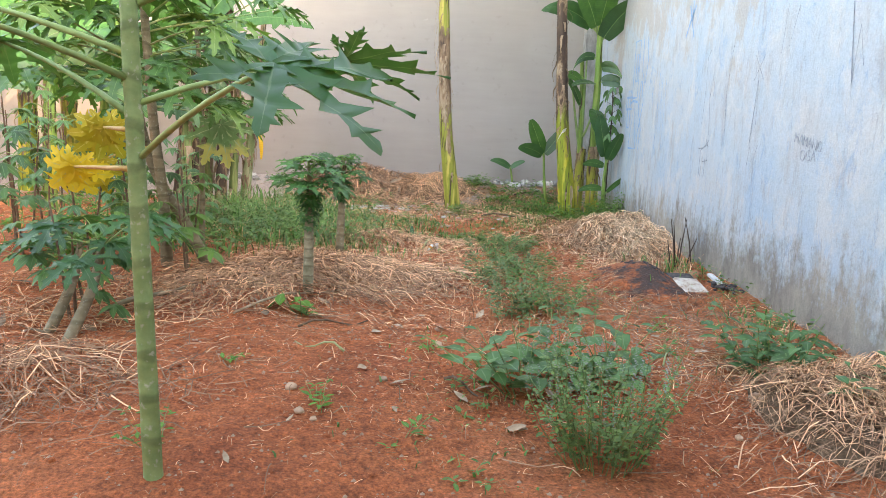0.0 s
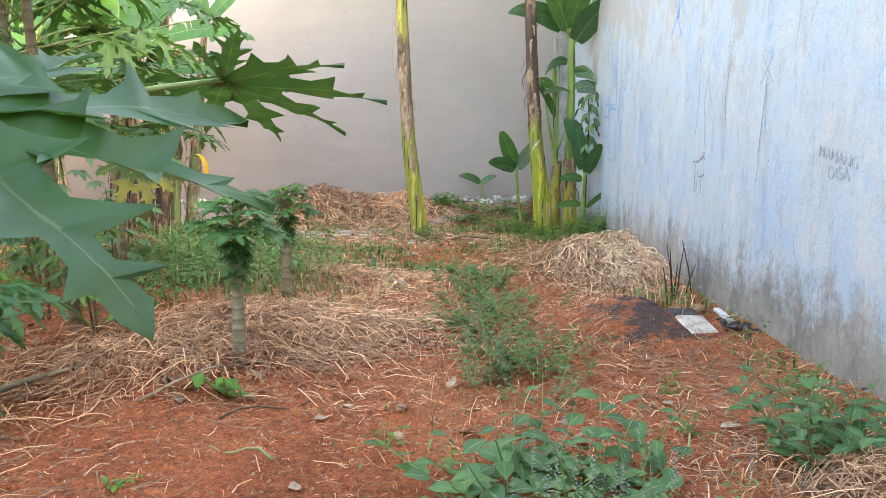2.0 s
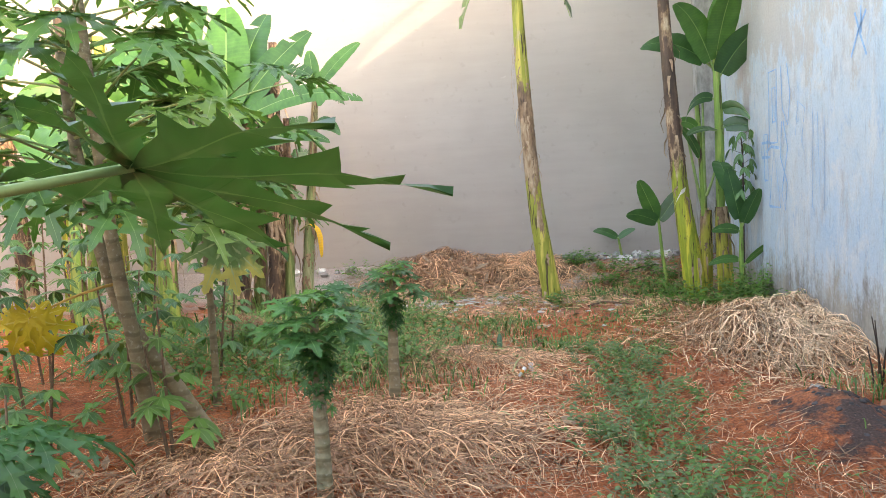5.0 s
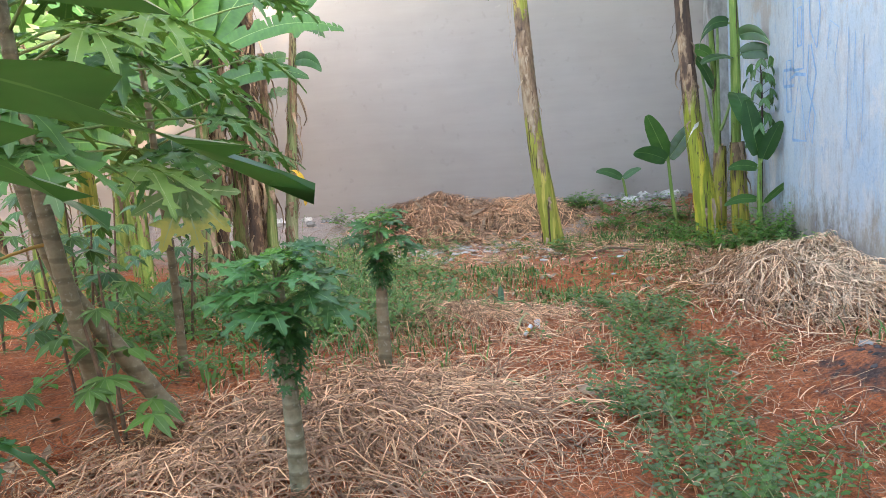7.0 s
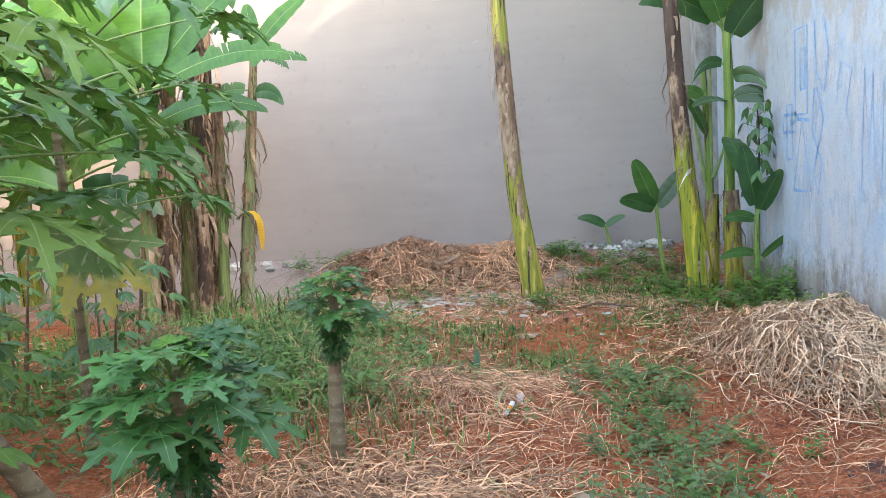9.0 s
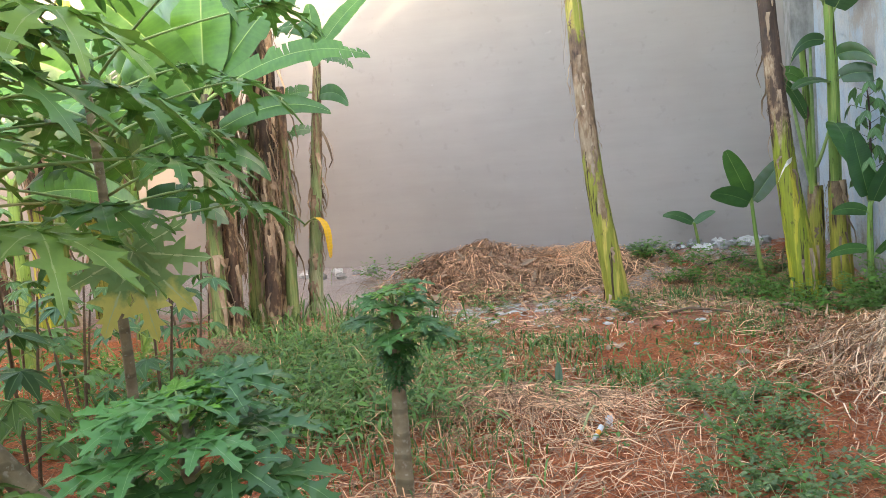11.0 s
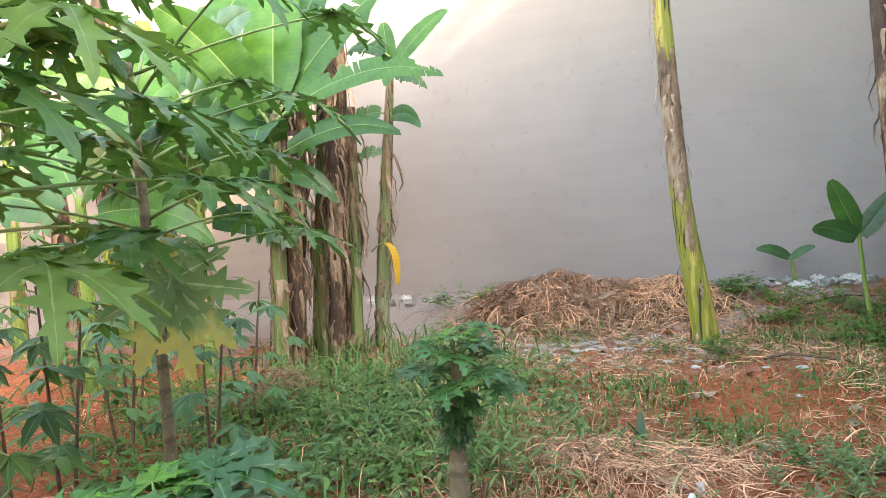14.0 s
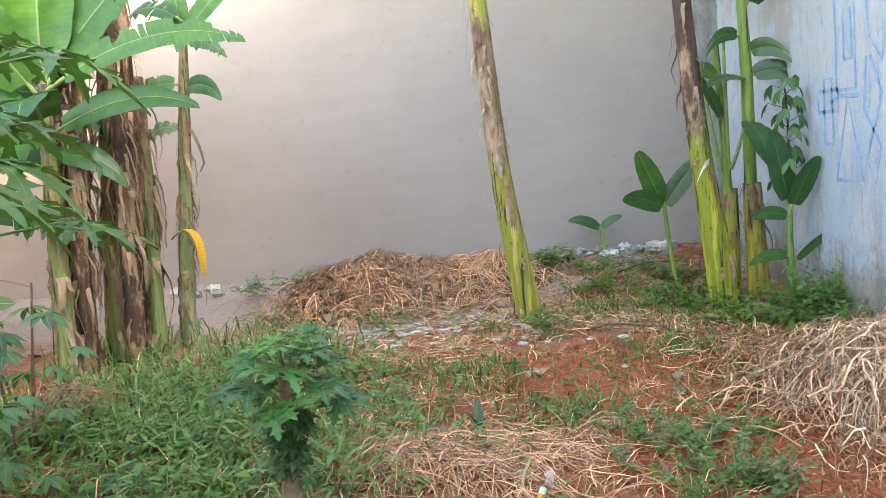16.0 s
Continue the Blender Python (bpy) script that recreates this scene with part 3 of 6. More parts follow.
def dry_strips(parent, pts, radius, count, seed, length=(0.2, 0.7), material=None, width=(0.005, 0.022)):
    """Dead sheath ends that peel and hang from a stem."""
    rnd = random.Random(seed)
    s = Soup()
    pts = [Vector(p) for p in pts]
    for _ in range(count):
        f = rnd.random() * (len(pts) - 1)
        i = int(f)
        c = pts[i].lerp(pts[i + 1], f - i)
        a = rnd.uniform(0, 2 * math.pi)
        out = Vector((math.cos(a), math.sin(a), 0))
        L = rnd.uniform(*length)
        w = rnd.uniform(*width)
        p = c + out * radius * 0.95
        row, lean = [], rnd.uniform(0.03, 0.26)
        for k in range(6):
            t = k / 5
            row.append(p + out * (lean * L * math.sin(t * 2.4)) + Vector((rnd.uniform(-1, 1) * 0.012, rnd.uniform(-1, 1) * 0.012, -L * t)))
        s.ribbon(row, [w * (1 - 0.7 * k / 5) for k in range(6)], Vector((-out.y, out.x, 0)))
    return tagged(s.make("dry_sheath", material or DRY_SHEATH, parent, smooth=False), kind="stuff")


# ---- papaya trees ----
def near_papaya():
    x, y = -1.07, -3.14
    z0 = height(x, y)
    t = thing("papaya_tree", (x, y, z0), "slender green papaya tree with long stalks and lobed leaves", "tree")
    trunk_part(t, [(0.06, -0.04, -0.05), (0.03, -0.02, 0.6), (0.0, 0.0, 1.3), (-0.03, 0.01, 2.2), (-0.05, 0.02, 2.9)], [0.035, 0.032, 0.030, 0.027, 0.022], PAPAYA_TRUNK, rings=40)
    specs = [  # start height, azimuth, reach, rise, leaf size
        (1.66, 25, 1.15, 0.50, 0.36), (1.30, 150, 0.75, 0.25, 0.36),
        (1.60, 120, 0.9, 0.40, 0.36), (1.78, 205, 0.9, 0.45, 0.36), (1.50, 175, 0.85, 0.2, 0.36), (1.85, 85, 0.8, 0.6, 0.35),
        (1.95, 320, 0.8, 0.6, 0.36), (2.05, 140, 0.8, 0.6, 0.36), (2.2, 30, 0.7, 0.6, 0.34), (2.3, 250, 0.6, 0.6, 0.34),
        (2.45, 190, 0.55, 0.6, 0.32), (2.6, 80, 0.45, 0.55, 0.30), (2.7, 330, 0.4, 0.55, 0.3), (1.42, 230, 0.8, 0.2, 0.36)]
    for i, (h, az, reach, rise, size) in enumerate(specs):
        a = radians(az)
        out = Vector((math.cos(a), math.sin(a), 0))
        c = out * reach + Vector((0, 0, h + rise - z0))
        papaya_leaf(t, (0.02 * out.x, 0.02 * out.y, h - z0), c, out + Vector((0, 0, -0.18)), (out.x * 0.25, out.y * 0.25, 1), size, PAPAYA_DARK if i % 2 else None, seed=11 + i, thick=0.012, droop=0.45)
    for k, (h, c, tip, nrm, size, droop, fill) in enumerate(((1.34, (-0.42, -2.78, 1.535), (0.80, 0.60, -0.28), (0.12, 0.44, 1), 0.41, 0.06, 0.66),
                                                             (1.16, (-0.41, -3.96, 1.43), (0.97, 0.12, -0.25), (0.20, -0.36, 1), 0.37, 0.08, 0.95))):
        papaya_leaf(t, (0.02, 0, h - z0), Vector(c) - Vector((x, y, z0)), tip, nrm, size, PAPAYA_DARK, seed=90 + k, thick=0.012, droop=droop, fill=fill, lobes=9 if k == 0 else 7)
    # one dying leaf on a drooping orange stalk
    papaya_leaf(t, (-0.02, 0.01, 1.12 - z0), (-0.72, 1.05, 1.04 - z0), (-0.3, 0.1, -1), (0.35, -1, 0.15), 0.20, PAPAYA_YELLOW, STALK_ORANGE, 0.9, 5, 0.011, 0.0, fill=1.6)
    papaya_leaf(t, (-0.02, 0.01, 1.25 - z0), (-0.78, 1.5, 1.22 - z0), (-0.1, 0.1, -1), (0.55, -1, 0.15), 0.22, PAPAYA_YELLOW, STALK_ORANGE, 0.9, 6, 0.011, 0.0, fill=1.6)


def young_papaya(x, y, h, seed, size=0.16, lean=(0, 0), low=0.45, bark=None, r=0.040):
    """A ringed trunk with a dense tuft on top and a skirt of small dark leaves below it."""
    z0 = height(x, y)
    rnd = random.Random(seed)
    t = thing("papaya_plant", (x, y, z0), "young papaya with ringed grey trunk and a tuft of leaves", "plant", "young papaya plants")
    top = Vector((lean[0], lean[1], h))
    trunk_part(t, [(0, 0, -0.06), (lean[0] * 0.3, lean[1] * 0.3, h * 0.45), top], [r, r * 0.82, r * 0.4], bark or PAPAYA_GREY, rings=34, sides=12)

    def leaf(zz, a, reach, rise, tip_z, big, mat, fill=1.3, lobes=7):
        out = Vector((math.cos(a), math.sin(a), 0))
        base = Vector((lean[0] * zz / h, lean[1] * zz / h, zz))
        c = base + out * reach + Vector((0, 0, rise))
        nrm = out * 0.25 + Vector((rnd.uniform(-0.25, 0.25), rnd.uniform(-0.45, 0.05), 1.0))
        papaya_leaf(t, base + out * r * 0.5, c, out + Vector((rnd.uniform(-0.2, 0.2), rnd.uniform(-0.2, 0.2), tip_z)), nrm, big, mat, droop=0.26, seed=rnd.randint(0, 9999), thick=0.004, lobes=lobes, lift=0.02, fill=fill)

    for i in range(7):
        leaf(h - 0.01, i * 2.4, 0.035 + 0.006 * i, 0.075 - 0.006 * i, 0.35, size * 0.42, PAPAYA_FRESH, 1.1, 5)
    for i in range(17):
        f = i / 16
        leaf(h * (0.82 + 0.17 * f), i * 2.4 + rnd.uniform(-0.3, 0.3), (0.17 - 0.10 * f) * rnd.uniform(0.7, 1.2) * size / 0.16, 0.035 + 0.05 * f, -0.15 + 0.30 * f, size * (1.0 - 0.3 * f) * rnd.uniform(0.75, 1.15), PAPAYA_YOUNG)
    for i in range(34):
        f = i / 33
        leaf(h * (low + (0.84 - low) * f), i * 2.4 + rnd.uniform(-0.4, 0.4), rnd.uniform(0.03, 0.06), rnd.uniform(-0.02, 0.03), -0.8 + 0.5 * f, size * (0.26 + 0.26 * f) * rnd.uniform(0.7, 1.2), PAPAYA_DARK if i % 3 else PAPAYA_YOUNG, 1.2, 5)


def tall_papaya():
    """The large branched papaya among the shrubs, with its wide crown."""
    x, y = -2.3, 0.42
    z0 = height(x, y)
    t = thing("papaya_tree", (x, y, z0), "tall papaya tree with two grey-green trunks and wide crown", "tree")
    trunk_part(t, [(-0.05, 0.15, -0.05), (0.0, -0.05, 0.6), (-0.05, -0.12, 1.3), (-0.15, -0.1, 2.85)], [0.052, 0.043, 0.036, 0.026], PAPAYA_BARK, rings=40)
    trunk_part(t, [(0.28, 0.28, -0.05), (0.12, 0.14, 0.35), (-0.12, 0.0, 0.9), (-0.25, -0.05, 1.7), (-0.3, -0.05, 2.3)], [0.056, 0.046, 0.038, 0.032, 0.026], PAPAYA_BARK, rings=40)
    rnd = random.Random(41)
    for i in range(62):
        f = i / 61
        base = Vector((-0.12 - 0.12 * (i % 2), -0.08, 1.28 + 1.57 * f))
        a = i * 2.399 + rnd.uniform(-0.25, 0.25)
        out = Vector((math.cos(a), math.sin(a), 0))
        reach = rnd.uniform(0.5, 0.95) * (1.0 - 0.25 * f)
        c = base + out * reach + Vector((0, 0, rnd.uniform(0.0, 0.25) + 0.25 * f))
        papaya_leaf(t, base, c, out + Vector((0, 0, -0.25)), (out.x * 0.3, out.y * 0.3, 1), rnd.uniform(0.28, 0.40), PAPAYA_LEAF if i % 3 else PAPAYA_PALE, STALK_PALE if i % 3 == 0 else STALK_GREEN, droop=0.4, seed=60 + i, thick=0.009, fill=0.9)
    papaya_leaf(t, (-0.05, -0.05, 1.0), (-0.4, -0.38, 0.86), (-0.1, -0.1, -1), (0.4, -1, 0.2), 0.26, PAPAYA_YELLOW, STALK_ORANGE, 0.9, 7, 0.01, 0.05, fill=1.6)


def fading_papaya():
    """The thin-stemmed papaya whose lowest leaf hangs and turns yellow."""
    x, y = -2.34, 1.42
    z0 = height(x, y)
    t = thing("papaya_plant", (x, y, z0), "thin papaya with a hanging leaf fading to yellow", "plant")
    trunk_part(t, [(0, 0, -0.05), (0.01, 0, 0.7), (0.0, -0.02, 1.5), (-0.02, -0.02, 2.1)], [0.030, 0.025, 0.022, 0.018], PAPAYA_BARK, rings=30)
    papaya_leaf(t, (0, 0, 1.42), (0.25, -0.22, 1.20), (0.16, -0.14, -1), (0.25, -1, 0.25), 0.40, PAPAYA_FADING, STALK_PALE, 0.10, 3, 0.01, 0.1, fill=1.15)
    rnd = random.Random(9)
    for i in range(22):
        f = i / 21
        base = Vector((0, -0.01, 1.25 + 0.8 * f))
        a = i * 2.399 + 0.5
        out = Vector((math.cos(a), math.sin(a), 0))
        c = base + out * rnd.uniform(0.45, 0.85) + Vector((0, 0, rnd.uniform(0.05, 0.22) + 0.2 * f))
        papaya_leaf(t, base, c, out + Vector((0, 0, -0.2)), (out.x * 0.3, out.y * 0.3, 1), rnd.uniform(0.28, 0.36), droop=0.4, seed=160 + i, thick=0.008, fill=0.9)


# ---- bananas ----
def leaning_banana():
    x, y = -0.02, 6.0
    z0 = height(x, y)
    t = thing("banana_plant", (x, y, z0), "tall leaning banana stem, yellow-green below and dry above", "banana plant")
    line = [(0.03, 0, -0.08), (-0.05, 0, 0.5), (-0.15, 0, 1.3), (-0.205, 0, 2.2), (-0.25, 0, 3.2), (-0.27, 0, 4.4)]
    trunk_part(t, line, [0.124, 0.112, 0.094, 0.082, 0.072, 0.055], BANANA_STEM_A, "stem", 18, 50, 0.12, 3)
    dry_strips(t, line[2:5], 0.088, 44, 5, (0.06, 0.32), width=(0.004, 0.02))
    dry_strips(t, line[3:5], 0.10, 7, 4, (0.4, 0.9), width=(0.002, 0.005))
    dry_strips(t, line[0:3], 0.112, 10, 6, (0.1, 0.3))
    for i, (az, el, L) in enumerate(((10, 55, 1.6), (80, 60, 1.5), (160, 45, 1.6), (230, 60, 1.5), (300, 40, 1.6), (200, -35, 1.0), (350, -30, 1.0))):
        a, e = radians(az), radians(el)
        banana_leaf(t, (-0.32, 0, 4.3), (math.cos(a) * math.cos(e), math.sin(a) * math.cos(e), math.sin(e)), L, 0.24, BANANA_LEAF, 1.3, torn=0.2, seed=i)


def tall_banana():
    x, y = 1.70, 5.92
    z0 = height(x, y)
    t = thing("banana_plant", (x, y, z0), "tall banana stem with bright yellow-green foot and dark dry sheath", "banana plant")
    line = [(0.02, 0, -0.08), (-0.04, 0, 0.5), (-0.13, 0, 1.2), (-0.19, 0, 2.0), (-0.26, 0, 3.1), (-0.3, 0, 4.2)]
    trunk_part(t, line, [0.135, 0.118, 0.095, 0.083, 0.073, 0.052], BANANA_STEM_B, "stem", 18, 50, 0.12, 8)
    dry_strips(t, line[2:5], 0.088, 26, 15, (0.08, 0.35))
    dry_strips(t, line[0:2], 0.15, 14, 16, (0.12, 0.45), width=(0.008, 0.03))
    # a curled white flap of sheath
    s = Soup()
    s.ribbon([Vector((-0.10, -0.10, 1.30)), Vector((-0.16, -0.16, 1.27)), Vector((-0.21, -0.17, 1.18)), Vector((-0.24, -0.16, 1.10))], [0.03, 0.035, 0.025, 0.005], Vector((0.3, 0.3, 0.9)).normalized())
    s.make("sheath_flap", mat_noise("pale_sheath", [(0.3, (0.5, 0.45, 0.38)), (0.7, (0.75, 0.72, 0.65))], 20, 0.8), t)
    for i, (az, el, L) in enumerate(((30, 60, 1.5), (110, 55, 1.5), (190, 50, 1.4), (270, 60, 1.4))):
        a, e = radians(az), radians(el)
        banana_leaf(t, (-0.3, 0, 4.1), (math.cos(a) * math.cos(e), math.sin(a) * math.cos(e), math.sin(e)), L, 0.24, BANANA_LEAF, 1.2, torn=0.2, seed=20 + i)


def corner_bananas():
    x, y = 2.02, 6.25
    z0 = height(x, y)
    t = thing("banana_plant", (x, y, z0), "banana with broad dark leaves growing by two cut stumps", "banana plant")
    trunk_part(t, [(-0.12, 0.1, -0.05), (-0.10, 0.1, 0.6), (-0.09, 0.1, 1.02)], [0.085, 0.08, 0.07], BANANA_STUMP, "stump", 14, 18, 0.15, 21)
    trunk_part(t, [(0.1, 0, -0.05), (0.08, 0, 0.6), (0.07, 0, 1.06)], [0.10, 0.09, 0.08], BANANA_STUMP, "stump", 14, 18, 0.15, 22)
    dry_strips(t, [(-0.10, 0.1, 0.5), (-0.09, 0.1, 1.05)], 0.075, 20, 31, (0.1, 0.4))
    dry_strips(t, [(0.08, 0, 0.5), (0.07, 0, 1.08)], 0.088, 20, 32, (0.1, 0.4))
    line = [(0.05, -0.02, 0.9), (0.06, -0.02, 1.5), (0.06, -0.02, 2.2), (0.04, 0, 2.9)]
    trunk_part(t, line, [0.055, 0.055, 0.05, 0.035], BANANA_GREEN, "stem", 14, 26, 0.08, 23)
    trunk_part(t, [(-0.12, 0.08, 0.95), (-0.14, 0.06, 1.5), (-0.18, 0.06, 2.4)], [0.04, 0.035, 0.028], BANANA_GREEN, "stem", 12, 20, 0.08, 24)
    for i, (b, w, L, W, dr, mt) in enumerate((
            ((0.03, -0.06, 1.62), (0.02, -0.75, -0.25), 0.55, 0.115, 1.0, BANANA_DARK),
            ((0.06, -0.04, 2.0), (0.62, -0.2, 0.25), 0.42, 0.09, 1.2, BANANA_DARK),
            ((0.04, 0, 2.55), (0.45, -0.25, 0.9), 0.85, 0.15, 1.0, BANANA_DARK),
            ((0.02, 0, 2.7), (-0.35, -0.35, 0.9), 0.9, 0.15, 0.9, BANANA_LEAF),
            ((0.03, 0, 2.8), (0.1, -0.5, 1.0), 0.9, 0.15, 0.8, BANANA_LEAF),
            ((0.0, 0, 2.75), (-0.6, -0.1, 0.55), 0.8, 0.15, 1.0, BANANA_DARK),
            ((-0.16, 0.05, 2.0), (-0.5, -0.2, 0.5), 0.4, 0.07, 1.6, BANANA_LEAF),
            ((0.04, 0.1, 2.9), (0.3, 0.4, 1.2), 0.9, 0.15, 0.7, BANANA_LEAF),
            ((0.05, 0.0, 2.35), (-0.75, -0.3, 0.35), 0.5, 0.07, 2.4, BANANA_DARK),
            ((0.05, 0.0, 2.2), (0.5, -0.4, 0.3), 0.5, 0.09, 2.2, BANANA_DARK),
            ((-0.14, 0.05, 1.6), (-0.35, -0.1, 1.0), 0.5, 0.05, 1.0, BANANA_LEAF))):
        banana_leaf(t, b, w, L, W * 1.15, mt, dr, seed=40 + i, up=(0.15, -1, 0.35))
    for i, (b, tip, r) in enumerate((((-0.13, 0.08, 1.0), (-0.34, 0.0, 2.15), 0.022), ((-0.11, 0.06, 1.05), (-0.12, 0.0, 2.4), 0.024), ((-0.1, 0.02, 1.2), (0.06, -0.05, 1.75), 0.02))):
        stalk(t, b, tip, r, r * 0.55, STALK_GREEN, -0.1)
    banana_leaf(t, (0.06, -0.03, 1.98), (-0.75, -0.45, 0.15), 0.42, 0.085, BANANA_DARK, 0.6, seed=61, up=(0, -0.5, 1))
    u = thing("banana_plant", (2.18, 5.62, height(2.18, 5.62)), "young banana shoot with narrow leaves beside the wall", "banana plant")
    trunk_part(u, [(0, 0, -0.05), (-0.01, 0, 0.4), (0.0, 0, 0.85)], [0.032, 0.028, 0.018], BANANA_GREEN, "stem", 10, 12, 0.05, 25)
    for i, (b, w, L, W, dr, mt) in enumerate((
            ((0, 0, 0.82), (-0.25, -0.12, 1.0), 0.58, 0.115, -0.1, BANANA_DARK), ((0, 0, 0.8), (0.22, -0.3, 0.75), 0.44, 0.085, 0.3, BANANA_DARK),
            ((0, 0, 0.75), (-0.6, -0.25, 0.25), 0.34, 0.06, 0.6, BANANA_LEAF), ((0, 0, 0.42), (-0.7, -0.2, 0.2), 0.36, 0.05, 0.7, BANANA_LEAF), ((0, 0, 0.35), (0.5, -0.2, 0.6), 0.4, 0.035, 0.4, BANANA_LEAF))):
        banana_leaf(u, b, w, L, W, mt, dr, seed=50 + i, up=(0.1, -1, 0.3))


def sprouts():
    x, y = 1.38, 6.62
    z0 = height(x, y)
    t = thing("banana_shoot", (x, y, z0), "young banana shoot with three upright broad leaves", "banana plant", "banana shoots by the wall")
    trunk_part(t, [(0.1, 0, -0.05), (0.04, 0, 0.4), (0.0, 0, 0.88 - z0 + 0.05)], [0.025, 0.022, 0.016], BANANA_GREEN, "stem", 10, 12)
    for i, (w, L, W, dr) in enumerate((((-0.42, -0.1, 1.0), 0.55, 0.115, 0.05), ((0.55, -0.15, 0.8), 0.5, 0.10, 0.1), ((-0.85, -0.3, 0.5), 0.42, 0.10, 0.5))):
        banana_leaf(t, (0, 0, 0.86 - z0), w, L, W, BANANA_LEAF if i == 0 else BANANA_DARK, dr, 0.25, seed=70 + i, stalk_len=0.1, up=(0.1 if i == 0 else -0.4, -1, 0.3))
    x, y = 0.97, 8.02
    z0 = height(x, y)
    t = thing("banana_shoot", (x, y, z0), "small banana shoot with two leaves against the wall", "banana plant", "banana shoots by the wall")
    trunk_part(t, [(0.06, 0, -0.05), (0.02, 0, 0.2), (0.0, 0, 0.58 - z0)], [0.02, 0.018, 0.014], BANANA_GREEN, "stem", 10, 10)
    for i, (w, L, W, dr) in enumerate((((-0.8, -0.1, 0.6), 0.36, 0.07, 0.7), ((0.7, -0.1, 0.6), 0.26, 0.05, 0.5))):
        banana_leaf(t, (0, 0, 0.56 - z0), w, L, W, BANANA_DARK, dr, 0.25, seed=80 + i, stalk_len=0.1, up=(0, -0.8, 0.6))


def brown_stem(x, y, dx, top, r, seed, strips=40, mat=None):
    z0 = height(x, y)
    t = thing("dead_banana_plant", (x, y, z0), "dead brown banana stem wrapped in hanging dry sheaths", "banana plant", "dead banana stems in the clump")
    line = [(0, 0, -0.08), (dx * 0.3, 0, top * 0.33), (dx * 0.65, 0.02, top * 0.66), (dx, 0.02, top)]
    trunk_part(t, line, [r * 1.25, r * 1.1, r * 1.05, r * 0.75], mat or BANANA_BROWN, "stem", 14, 36, 0.28, seed)
    dry_strips(t, line[1:], r * 1.04, strips, seed + 1, (0.15, 0.6), width=(0.006, 0.028))
    dry_strips(t, line[:3], r * 1.18, strips // 2, seed + 2, (0.12, 0.4), width=(0.012, 0.045))
    return t


def green_banana(x, y, top, dx, seed, leaves, label, group="green bananas in the clump", r=0.075, mat=None):
    z0 = height(x, y)
    t = thing("banana_plant", (x, y, z0), label, "banana plant", group)
    line = [(0, 0, -0.08), (dx * 0.35, 0, top * 0.35), (dx * 0.7, 0, top * 0.7), (dx, 0, top)]
    trunk_part(t, line, [r * 1.25, r, r * 0.85, r * 0.5], mat or BANANA_GREEN, "stem", 14, 36, 0.1, seed)
    dry_strips(t, line[:3], r * 1.08, 26, seed + 9, (0.1, 0.4), width=(0.008, 0.035))
    for i, (zb, az, el, L, W, dr, torn, mt) in enumerate(leaves):
        a, e = radians(az), radians(el)
        banana_leaf(t, (dx * zb / top, 0, zb), (math.cos(a) * math.cos(e), math.sin(a) * math.cos(e), math.sin(e)), L, W, mt, dr, torn=torn, seed=seed + i, up=(0, -0.9, 0.45) if el > 40 or abs(math.cos(a)) > 0.75 else (0, -0.45, 1))
    return t


